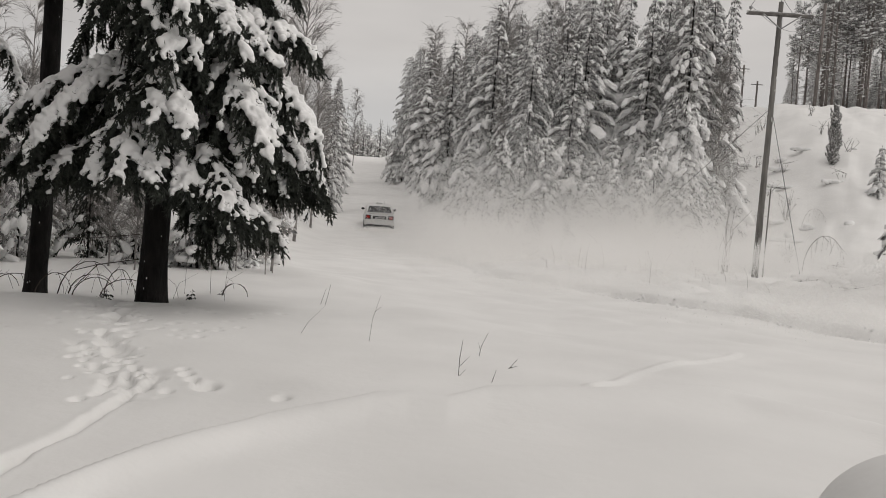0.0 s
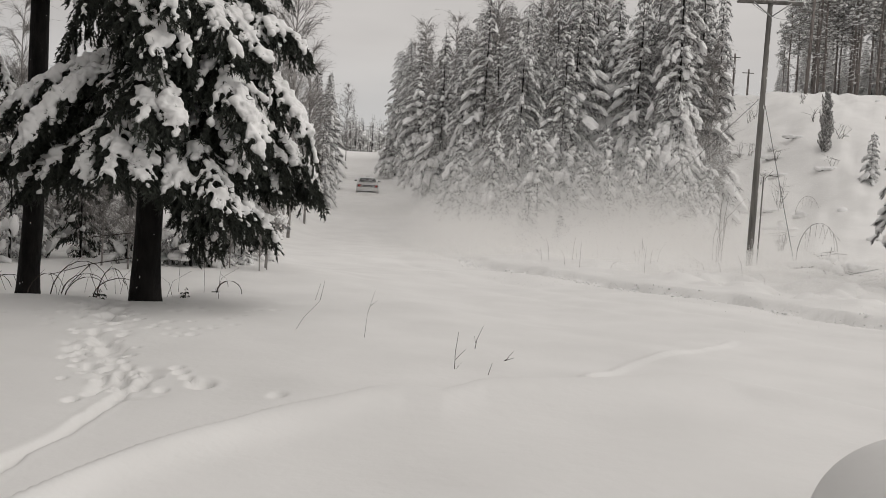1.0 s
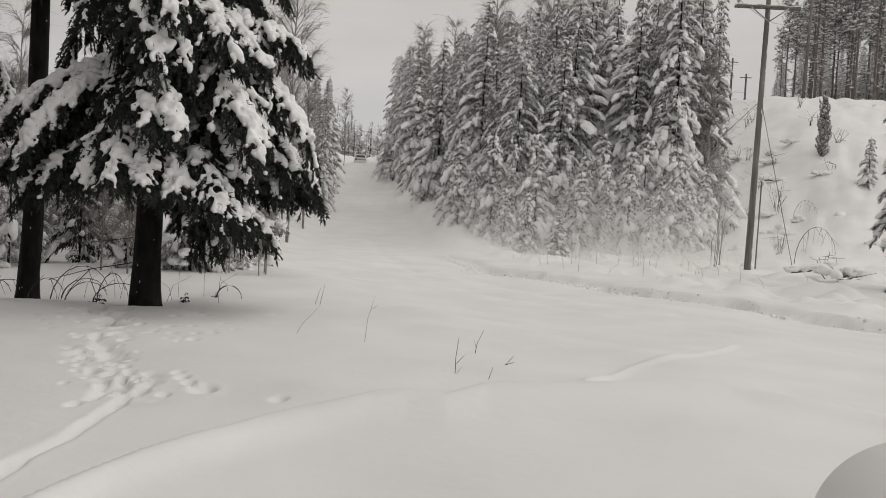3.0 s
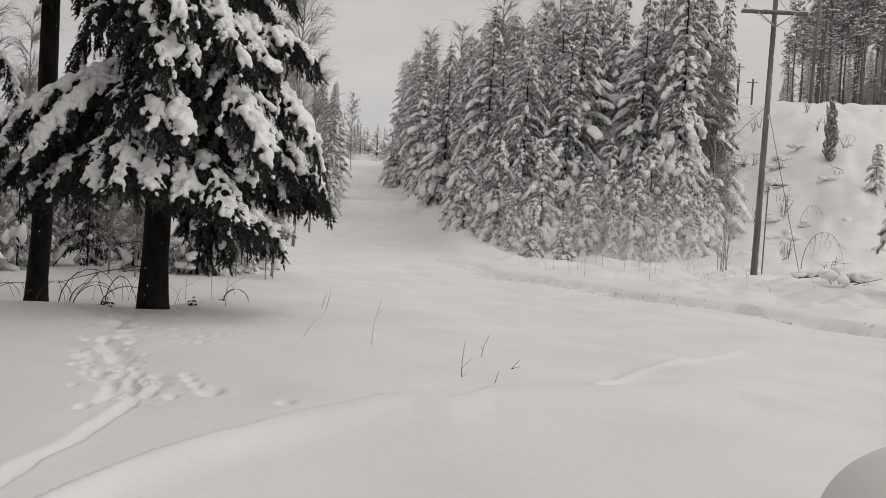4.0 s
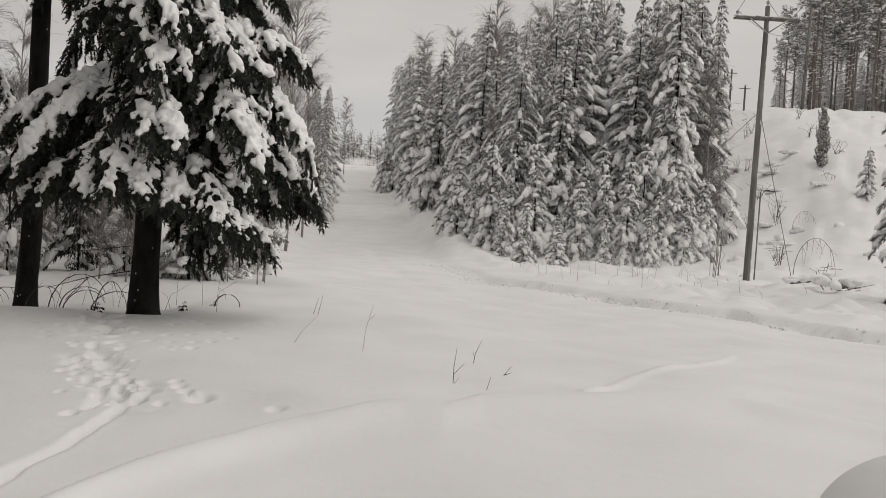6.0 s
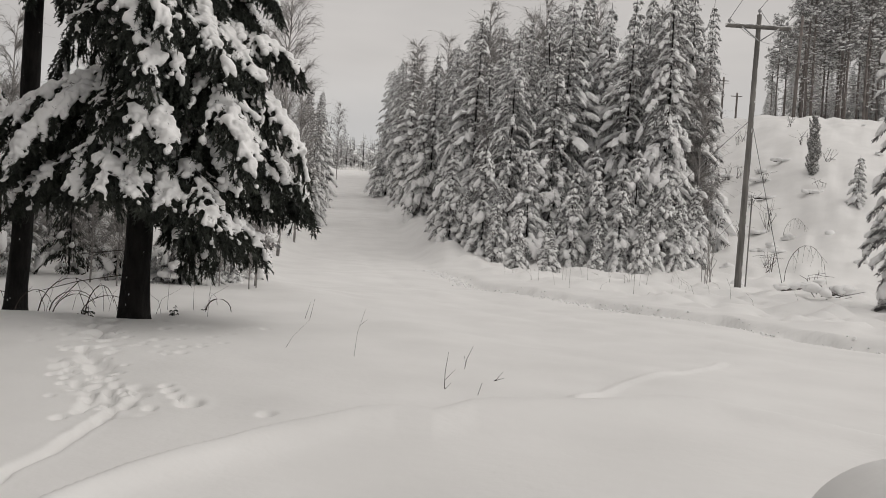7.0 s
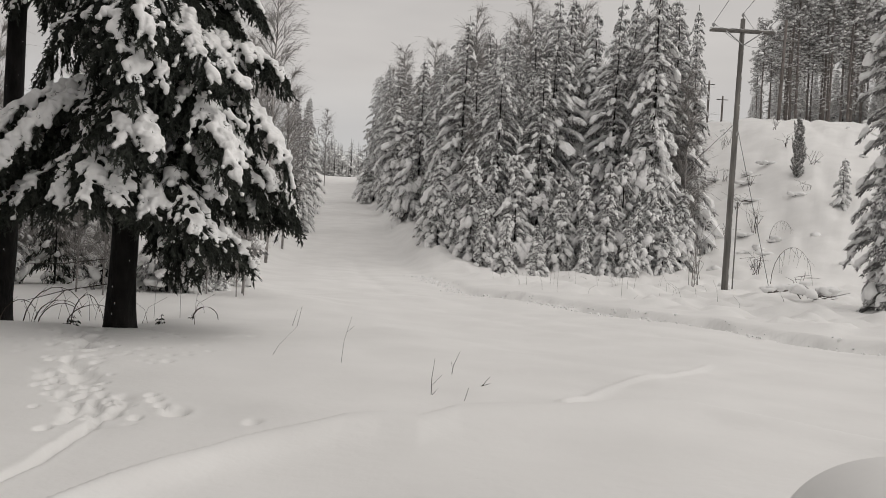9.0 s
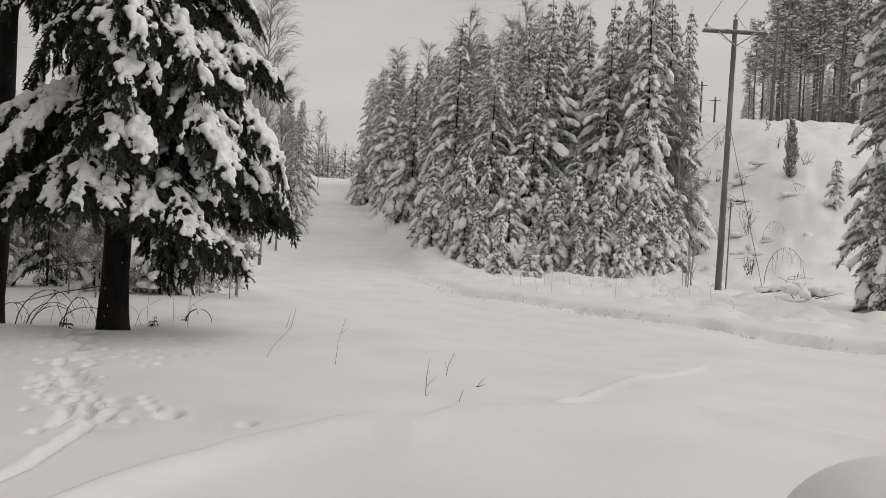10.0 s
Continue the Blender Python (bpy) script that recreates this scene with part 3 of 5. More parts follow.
rng = np.random.RandomState(21)
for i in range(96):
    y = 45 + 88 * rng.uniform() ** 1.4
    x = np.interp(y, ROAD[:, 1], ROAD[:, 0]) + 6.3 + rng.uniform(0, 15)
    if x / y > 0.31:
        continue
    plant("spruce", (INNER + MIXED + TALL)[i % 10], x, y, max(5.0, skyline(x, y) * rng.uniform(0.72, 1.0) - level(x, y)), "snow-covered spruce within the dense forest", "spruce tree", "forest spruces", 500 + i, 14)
# across the road
for i in range(30):
    y = 30 + 110 * rng.uniform() ** 1.2
    x = np.interp(y, ROAD[:, 1], ROAD[:, 0]) - 5.6 - rng.uniform(0, 16)
    if y < 45 and x > -8 or x > -0.13 * y - 1.8:
        continue
    plant("spruce", INNER[i % 3], x, y, rng.uniform(6, 10.5), "snow-covered spruce on the far side of the road", "spruce tree", "roadside spruces", 600 + i, 14)
for i in range(120):
    y = rng.uniform(198, 262)
    x = (rng.uniform(-0.36, 0.14) if i % 2 else rng.uniform(-0.15, -0.03)) * y
    if abs(x - np.interp(y, ROAD[:, 1], ROAD[:, 0])) < 5 and y < 212:
        continue
    plant("far_spruce", FAR[i % 2], x, y, rng.uniform(10, 17), "small distant spruce beyond the crest of the road", "spruce tree", "distant spruces", 700 + i, 12, squat=1.4)
for i, (x, y, tall) in enumerate(((-8.7, 60, 7.8), (-9.8, 66, 9), (-11.2, 75, 10), (-9.0, 52, 6.5), (-13.4, 88, 11), (-15.6, 104, 11), (-18.2, 122, 11), (-20.4, 140, 11), (-10.5, 57, 9), (-9.0, 66, 9.5), (-10.1, 74, 10), (-12.1, 90, 11), (-8.2, 58.5, 7.0))):
    plant("spruce", TALL[i % 4], x, y, tall, "snow-covered spruce on the far side of the road", "spruce tree", "roadside spruces", 660 + i, 14)
# unseen spruces added left of the view, to keep sky light off the field
for i, (x, y) in enumerate(((-11, 9.5), (-10, 6), (-12.5, 4), (-15, 7), (-11.5, 2), (-14.5, 1), (-12.5, -0.5), (-16, 4))):
    plant("spruce", INNER[i % 3], x, y, 16 + i % 3, "unseen snow-covered spruce added to shade the field", "spruce tree", "roadside spruces", 680 + i, 14)
for i in range(64):
    y = rng.uniform(184, 202)
    x = rng.uniform(-0.14, -0.045) * y
    plant("far_spruce", FAR[i % 2], x, y, rng.uniform(6, 11.5), "small distant spruce beyond the crest of the road", "spruce tree", "distant spruces", 1300 + i, 12, squat=1.6)


# ---- the great spruce beside the field ----
def hang_bough(tree, meshes, z, a, k=1.0, tip=0.0, r=0.15):
    wood, green, load = meshes
    m = Matrix.Rotation(a, 4, "Z") @ Matrix.Translation((r, 0, z)) @ Matrix.Rotation(tip, 4, "Y") @ Matrix.Diagonal((k, k, k, 1))
    b = part("bough", wood, tree, m=m)
    tagged(part("needles", green, b), kind="stuff")
    if load:
        tagged(part("snow_load", load, b), kind="stuff")


def big_trunk(tall, r, lean_x, seed):
    rng = np.random.RandomState(seed)
    g = Geo()
    h = np.concatenate([[-0.3, 0, 0.12, 0.3, 0.6], np.linspace(1.0, tall, 14)])
    rr = r * (1 - np.clip(h, 0, tall) / tall) ** 0.8 + 0.015 + 0.3 * r * np.exp(-np.clip(h, 0, 9) / 0.22)
    pts = np.column_stack([lean_x * h + 0.02 * np.sin(h), 0.02 * np.sin(h * 0.7 + 1), h])
    tube(g, pts, rr, 18)
    v = g.v[0]
    a = np.arctan2(v[:, 1], v[:, 0])
    v += np.column_stack([np.cos(a), np.sin(a), 0 * a]) * (0.012 * np.sin(7 * a + 3 * v[:, 2]) + rng.normal(0, 0.006, len(v)))[:, None]
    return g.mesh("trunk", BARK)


SX, SY = -3.77, 11.0
great = thing("great_spruce", SX, SY, level(SX, SY), "large dark spruce with sagging boughs heaped with snow", "spruce tree")
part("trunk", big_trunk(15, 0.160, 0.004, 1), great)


def trunk_snow(tree, r, lean, seed):
    rr = np.random.RandomState(seed)
    g = Geo()
    for i in range(24):
        z, a = rr.uniform(0.05, 4.0), rr.uniform(-2.6, -0.4)
        q = r * (1 - z / 15) ** 0.8 + 0.012
        lump(g, rr, (lean * z + q * math.cos(a), q * math.sin(a), z), (0.02, 0, 1), (rr.uniform(0.006, 0.02), 0.006, 0.006))
    tagged(part("snow_fleck", g.mesh("snow_fleck", CLOT), tree, "small flecks of snow caught in the bark"), kind="stuff")


trunk_snow(great, 0.160, 0.004, 5)
rng = np.random.RandomState(77)
for i, (z, a, reach, end, rise, snow) in enumerate(SWEEPS):
    hang_bough(great, SWEEP_MESHES[i], z, radians(a), r=0.08)
# dark inner boughs
for i in range(84):
    z = 2.0 + 3.6 * i / 84
    a = radians((rng.uniform(-60, 75), rng.uniform(-110 if z > 2.9 else -150, -20), rng.uniform(-70, 40), rng.uniform(100, 230))[i % 4])
    if math.cos(a) < 0 and z > 3.0 and i % 4 != 1:
        continue
    k = rng.uniform(0.70, 0.93) * min(1.0, 0.62 + (z - 2.0) * 0.35) * (0.72 if math.cos(a) < 0.3 else 1.0) * (1.0 if z < 4.3 else 0.85)
    hang_bough(great, SHADED[rng.randint(4)], z, a, k, rng.uniform(-0.05, 0.15))
for i in range(64):
    f = i / 64
    a = 2.4 * i + rng.normal(0, 0.3)
    if math.cos(a) < -0.2 and f < 0.16:
        continue
    hang_bough(great, (BOUGHS + SHADED)[rng.randint(7)], 5.8 + 8.7 * f, a, (0.98 - 0.8 * f) * rng.uniform(0.85, 1.1), 0.1)
# dark strands hanging towards the neighbouring trunk
for z, a, k, tip in ((2.75, -165, 0.8, 0.1), (2.6, 178, 0.9, 0.05), (2.95, -175, 1.0, 0.0), (2.5, -150, 0.75, 0.1), (2.35, 165, 0.7, 0.1), (3.0, 160, 0.85, 0.05), (2.7, -140, 0.7, 0.15)):
    hang_bough(great, SHADED[int(z * 20) % 4], z, radians(a), k, tip)

second = thing("tall_spruce", -5.80, 12.0, level(-5.80, 12.0), "tall spruce with a bare dark lower trunk", "spruce tree")
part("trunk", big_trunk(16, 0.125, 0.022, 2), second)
for i in range(52):
    z = 6.2 + 9.0 * i / 52
    hang_bough(second, (BOUGHS + SHADED)[rng.randint(7)], z, rng.uniform(0, 6.283), rng.uniform(0.85, 1.25) * (1.1 - 0.7 * i / 52), 0.25)
# hanging strands round its bare stem
for z, a, k, tip in ((5.35, -20, 0.62, 0.65), (5.1, -65, 0.5, 0.7), (5.2, -160, 0.55, 0.6), (5.5, 175, 0.6, 0.5), (5.6, 10, 0.8, 0.6), (5.4, 30, 0.7, 0.7), (4.95, -5, 0.42, 0.7), (5.3, -110, 0.5, 0.7)):
    hang_bough(second, SHADED[int(z * 20) % 4], z, radians(a), k, tip, 0.08)
trunk_snow(second, 0.125, 0.022, 6)
third = thing("tall_spruce", -8.0, 13.5, level(-8.0, 13.5), "tall spruce with a bare dark lower trunk", "spruce tree")
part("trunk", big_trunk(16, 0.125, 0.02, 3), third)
for i in range(16):
    z = 3.6 + 10 * i / 16
    hang_bough(third, (BOUGHS + SHADED)[rng.randint(7)], z, rng.uniform(0, 6.283), rng.uniform(0.6, 0.9), 0.25)


# ---- power line ----
def pole_line():
    g0 = level(11.34, 30)
    p = thing("power_pole", 11.34, 30, g0, "weathered grey wooden power pole with a snow-topped crossarm", "power pole")
    g = Geo()
    h = np.linspace(-0.4, 9.95, 12)
    tube(g, np.column_stack([0.017 * h, 0 * h, h]), 0.122 - 0.004 * h, 14)
    part("pole", g.mesh("pole", POLEWOOD), p)
    g = Geo()
    rr = np.random.RandomState(4)
    for i in range(120):
        z = rr.uniform(0.2, 9.4)
        a = rr.normal(-0.2, 0.5)
        r = 0.122 - 0.004 * z
        lump(g, rr, (0.017 * z + r * math.cos(a), r * math.sin(a), z), (0.02, 0, 1), (rr.uniform(0.03, 0.14), 0.025, 0.014))
    tagged(part("frost_patch", g.mesh("frost_patch", CLOT), p, "patchy snow stuck to one side"), kind="stuff")
    g = Geo()
    for dy in (-0.1, 0.1):
        tube(g, [(-1.0, dy, 9.5), (1.3, dy, 9.5)], [0.042, 0.042], 4)
    part("crossarm", g.mesh("crossarm", POLEWOOD, False), p)
    g = Geo()
    rr = np.random.RandomState(3)
    for t in np.linspace(-0.95, 1.25, 14):
        lump(g, rr, (t, 0, 9.56), (1, 0, 0), (0.14, 0.12, 0.03), BALL2)
    part("snow_cap", g.mesh("snow_cap", CLOT), p, "thin strip of snow")
    for s in (-0.5, 0.85):
        g = Geo()
        tube(g, [(s, -0.18, 9.45), (0.15, -0.18, 8.95)], [0.025, 0.025], 5)
        part("brace", g.mesh("brace", STEEL), p)
    for s in (-0.9, 0.17, 1.2):
        g = Geo()
        z0 = 9.95 if s == 0.17 else 9.55
        tube(g, [(s, 0, z0), (s, 0, z0 + 0.08), (s, 0, z0 + 0.1), (s, 0, z0 + 0.17), (s, 0, z0 + 0.2)], [0.02, 0.02, 0.06, 0.065, 0.03], 8)
        part("insulator", g.mesh("insulator", STEEL), p, "pale ribbed insulator")
    g = Geo()
    tube(g, [(0.24, -0.1, -0.2), (0.29, -0.1, 3.3)], [0.024, 0.024], 6)
    part("cable_guard", g.mesh("cable_guard", POLEWOOD), p)
    for top, foot in (((0.12, 0, 6.2), (1.75, 0.3, 0.3)), ((0.12, 0, 6.2), (-1.7, 8, 2.5))):
        g = Geo()
        tube(g, [top, foot], [0.012, 0.012], 4)
        part("stay_wire", g.mesh("stay_wire", WIRE), p)
    q = thing("power_pole", 32.5, 75, level(32.5, 75), "distant dark wooden power pole on the hilltop", "power pole")
    g = Geo()
    tube(g, [(-0.1, 0, -0.5), (0.2, 0, 9.2)], [0.17, 0.13], 8)
    part("pole", g.mesh("pole", PINEBARK), q)
    g = Geo()
    tube(g, [(-1.0, 0, 7.3), (1.4, 0, 7.3)], [0.07, 0.07], 4)
    part("crossarm", g.mesh("crossarm", POLEWOOD), q)
    for x, y, tall in ((38.6, 112, 6.6), (42.0, 116, 5.2)):
        far = thing("power_pole", x, y, level(x, y), "tiny distant power pole beyond the hilltop", "power pole")
        g = Geo()
        tube(g, [(0, 0, -0.5), (0.05, 0, tall)], [0.16, 0.12], 7)
        part("pole", g.mesh("pole", PINEBARK), far)
        g = Geo()
        tube(g, [(-0.8, 0, tall - 0.5), (0.8, 0, tall - 0.5)], [0.06, 0.06], 4)
        part("crossarm", g.mesh("crossarm", POLEWOOD), far)
    top2 = level(32.5, 75)
    for i, s in enumerate((-0.9, 0.17, 1.2)):
        a = np.array([11.34 + s, 30, g0 + (10.15 if s == 0.17 else 9.75)])
        for b, sag in ((np.array([32.6 + s, 75, top2 + 7.5]), 0.9), (np.array([2.5 + s, -12, 10.6]), 0.8)):
            t = np.linspace(0, 1, 15)[:, None]
            line = a + (b - a) * t - np.array([0, 0, 4 * sag]) * t * (1 - t)
            g = Geo()
            tube(g, line, [0.011] * 15, 4)
            tagged(new("power_line", g.mesh("power_line", WIRE)), "thin grey overhead wire strung between poles", "wire", "overhead wires")


pole_line()


# ---- pines on the hilltop ----
def pine_meshes(seed, tall, bare):
    rng = np.random.RandomState(seed)
    trunk, crown, load = Geo(), Geo(), Geo()
    h = np.linspace(0, tall, 8)
    bend = np.cumsum(rng.normal(0, 0.05, (8, 2)), 0)
    tube(trunk, np.column_stack([bend, h]), 0.105 * (1 - h / tall) ** 0.7 + 0.03, 7)
    for i in range(70):
        f = 0.12 + 0.87 * i / 70
        z, a = f * tall, rng.uniform(0, 6.283)
        c = np.array([np.interp(z, h, bend[:, 0]), np.interp(z, h, bend[:, 1]), z])
        dead = f < bare
        L = rng.uniform(0.5, 1.6) if dead else rng.uniform(1.1, 2.2) * (1.25 - f) ** 0.5
        o = np.array([math.cos(a), math.sin(a), rng.uniform(-0.25, 0.25)])
        k = np.linspace(0, 1, 5)
        line = c + o * (L * k)[:, None] - np.array([0, 0, 1]) * (0.25 * L * k ** 2)[:, None]
        tube(trunk, line, 0.028 * (1 - k) + 0.008, 4, False)
        if dead:
            for kk in (0.5, 0.8):
                lump(load, rng, c + o * L * kk + (0, 0, -0.25 * L * kk * kk + 0.03), o, (0.25, 0.03, 0.03))
            continue
        for e in range(5):
            p = line[rng.randint(2, 5)] + rng.normal(0, 0.3, 3) * (1, 1, 0.5)
            n = 22
            w = rng.normal(0, 1, (n, 3)) + (0, 0, 0.2)
            blades(crown, rng, p + rng.normal(0, 0.12, (n, 3)), w, rng.uniform(0.14, 0.34, n), rng.uniform(0.04, 0.08, n))
            if rng.uniform() < 0.75:
                lump(load, rng, p + (0, 0, 0.1), rng.normal(0, 1, 3) * (1, 1, 0.2), (0.26, 0.17, 0.1))
    return trunk.mesh("trunk", PINEBARK), crown.mesh("crown", HAZE_FROST, False), load.mesh("snow_load", CLOT)


PINES = [pine_meshes(50, 17, 0.55), pine_meshes(51, 16, 0.45), pine_meshes(52, 18, 0.6)]
rng = np.random.RandomState(8)
for i in range(58):
    y = rng.uniform(80, 112)
    lo = 0.395 + 0.02 * rng.uniform()
    x = y * rng.uniform(lo, 0.62)
    plant("pine", PINES[i % 3], x, y, rng.uniform(14, 19) * min(1, 0.5 + (x / y - 0.40) * 12), "tall pine with a bare trunk and snowy crown on the hilltop", "pine tree", "hilltop pines", 800 + i, 17)
# scattered trees of the clearing
NEARBY = spruce_meshes(210, 13, 1.3, droop=0.6, boughs=420, sprays=80, fat=0.75, lumps=7, blunt=0.38, dust=0.35, ball=BALL2, leaf=0.5, needle=HAZE_FOREST, oval=(0.8, 1.4))
JUNIPER = spruce_meshes(230, 4.3, 0.42, droop=-0.9, boughs=150, sprays=34, snow=0.8, fat=0.7, lumps=2.5, blunt=0.35, dust=0.4, leaf=0.9)
plant("spruce", NEARBY, 12.95, 22, 13, "dense spruce thickly plastered with snow beside the road", "spruce tree", "roadside spruces", 901, 13)
plant("young_spruce", YOUNG[0], 26.1, 50.4, 3.2, "small snow-covered spruce in the clearing", "spruce tree", "young spruces", 902, 5)
for i in range(30):
    y = 82 + 26 * ((i * 0.618) % 1)
    plant("spruce", INNER[i % 3], y * (0.40 + 0.2 * ((i * 0.377) % 1)), y, 3.5 + 5 * ((i * 0.71) % 1), "snowy young spruce between the hilltop pines", "spruce tree", "hilltop spruces", 860 + i, 14)
plant("slim_juniper", JUNIPER, 25.7, 56.0, 4.1, "slim dark columnar juniper standing alone in the snow", "juniper", "", 903, 4.3)


# ---- bare birches and saplings ----
def birch_meshes(seed, tall):
    rng = np.random.RandomState(seed)
    trunk, twigs = Geo(), Geo()
    h = np.linspace(0, tall, 9)
    bend = np.cumsum(rng.normal(0, 0.035, (9, 2)), 0)
    tube(trunk, np.column_stack([bend, h]), 0.05 * (1 - h / tall) + 0.012, 7)
    for i in range(84):
        f = rng.uniform(0.18, 0.98)
        z, a = f * tall, rng.uniform(0, 6.283)
        c = np.array([np.interp(z, h, bend[:, 0]), np.interp(z, h, bend[:, 1]), z])
        L = tall * 0.13 * (1.25 - f) * rng.uniform(0.6, 1.25)
        k = np.linspace(0, 1, 5)
        o = np.array([math.cos(a), math.sin(a), rng.uniform(1.2, 2.0)])
        line = c + o * (L * k)[:, None] * (1 - 0.15 * k[:, None]) - np.array([0, 0, 1]) * (0.35 * L * k ** 2)[:, None]
        tube(twigs, line, 0.013 * (1 - k) + 0.005, 3, False)
        for j in range(20):
            p = line[rng.randint(1, 5)]
            w = np.array([0.7 * math.cos(a), 0.7 * math.sin(a), 0.7]) + rng.normal(0, 0.45, 3)
            l = rng.uniform(0.2, 0.65)
            tube(twigs, [p, p + w * l * 0.5, p + w * l + (0, 0, -0.4 * l)], [0.0065, 0.0055, 0.004], 3, False)
    return trunk.mesh("trunk", BIRCH), twigs.mesh("twigs", BIRCH)


BIRCHES = [birch_meshes(60, 11), birch_meshes(61, 9)]
for i, (x, y, tall) in enumerate(((-6.5, 37, 13.5), (-7.3, 40, 11.5), (-8.9, 44, 11), (-7.3, 46, 12), (-9.9, 52, 11), (-9.6, 47, 9), (9.8, 56, 14), (11.4, 54, 14), (3.2, 58, 13), (-3, 96, 15),
                                  (6.4, 56, 14.5), (3.0, 46, 9), (12.4, 44.5, 13), (-0.5, 66, 12), (-1.8, 80, 14), (-4, 112, 17), (-3.6, 100, 15), (5.0, 62, 16.5), (7.6, 60, 16.5), (9.0, 58, 16), (10.8, 57, 16), (12.8, 54, 15), (13.8, 50, 14), (15.2, 50, 14), (4.0, 66, 17), (2.2, 68, 15), (1.0, 72, 15), (14.4, 44.5, 11.5), (-2.2, 88, 16), (14.6, 46, 12.5), (13.6, 46, 9), (14.2, 45, 7.5), (-13.5, 120, 11), (-11.5, 21, 8), (-9.5, 24, 8.5), (-13, 26, 9))):
    b = thing("birch", x, y, level(x, y) - 0.1, "slender leafless birch with fine frosty twigs", "birch tree", "bare birches", rz=i * 67)
    b.scale = (tall / 11,) * 3
    part("trunk", BIRCHES[i % 2][0], b)
    tagged(part("twig_crown", BIRCHES[i % 2][1], b), kind="stuff")

# more spruces added out of view by the near corner; they darken the left snow
for i, (x, y, tall) in enumerate(((-5.7, 2.8, 18), (-5.6, -0.8, 16), (-6.9, 5.4, 18), (-8.8, 0.6, 16), (-5.4, -4.6, 16), (-7.6, -2.6, 16), (-8.8, 2.9, 18), (-9.6, 6.8, 18), (-13.5, 9.5, 15), (-12.5, -4, 13))):
    plant("spruce", TALL[i % 4], x, y, tall, "unseen tall spruce added to darken the near left snow", "spruce tree", "roadside spruces", 1100 + i, 14)
# thicket behind the great spruce
rng = np.random.RandomState(91)
for i in range(84):
    y = rng.uniform(16, 28)
    x = rng.uniform(-14, -0.19 * y)
    plant("sapling", (SCRUB + GLOOM)[i % 5], x, y, rng.uniform(1.0, 3.8), "snow-smothered sapling in the thicket under the trees", "sapling", "thicket saplings", 950 + i, 3, squat=rng.uniform(0.5, 1.2))
for i, (x, y, tall) in enumerate(((-4.5, 17.5, 1.9), (-4.2, 18.2, 1.4), (-5.1, 17.2, 2.4), (-4.8, 19.5, 2.9), (-5.7, 18.5, 3.1), (-4.6, 21, 2.6), (-6.4, 17.4, 2.6), (-8.4, 17.6, 2.4), (-9.3, 18.2, 2.8))):
    plant("sapling", SCRUB[i % 3], x, y, tall, "snow-smothered sapling in the thicket under the trees", "sapling", "thicket saplings", 1030 + i, 3, squat=1.1)
for i in range(40):
    y = rng.uniform(28, 75)
    plant("spruce", INNER[i % 3], -y * rng.uniform(0.2 if y < 40 else 0.26, 0.68), y, rng.uniform(5, 8.5), "snowy spruce of the wood behind the field", "spruce tree", "roadside spruces", 1000 + i, 14)


for i in range(46):
    y = rng.uniform(15, 24)
    x = y * rng.uniform(-0.56, -0.2)
    b = thing("birch_sapling", x, y, level(x, y) - 0.1, "thin bare birch sapling in the thicket under the trees", "birch tree", "thicket birches", rz=i * 71)
    b.scale = (rng.uniform(0.16, 0.36),) * 3
    part("trunk", BIRCHES[i % 2][0], b)
    tagged(part("twig_crown", BIRCHES[i % 2][1], b), kind="stuff")


# ---- small plants in the snow ----
def stem_thing(name, x, y, lines, label, category, group="", mat=TWIG):
    ob = thing(name, x, y, level(x, y), label, category, group)
    for pts, r in lines:
        g = Geo()
        tube(g, pts, np.linspace(r, r * 0.4, len(pts)), 5)
        part("stem", g.mesh("stem", mat), ob)
    return ob


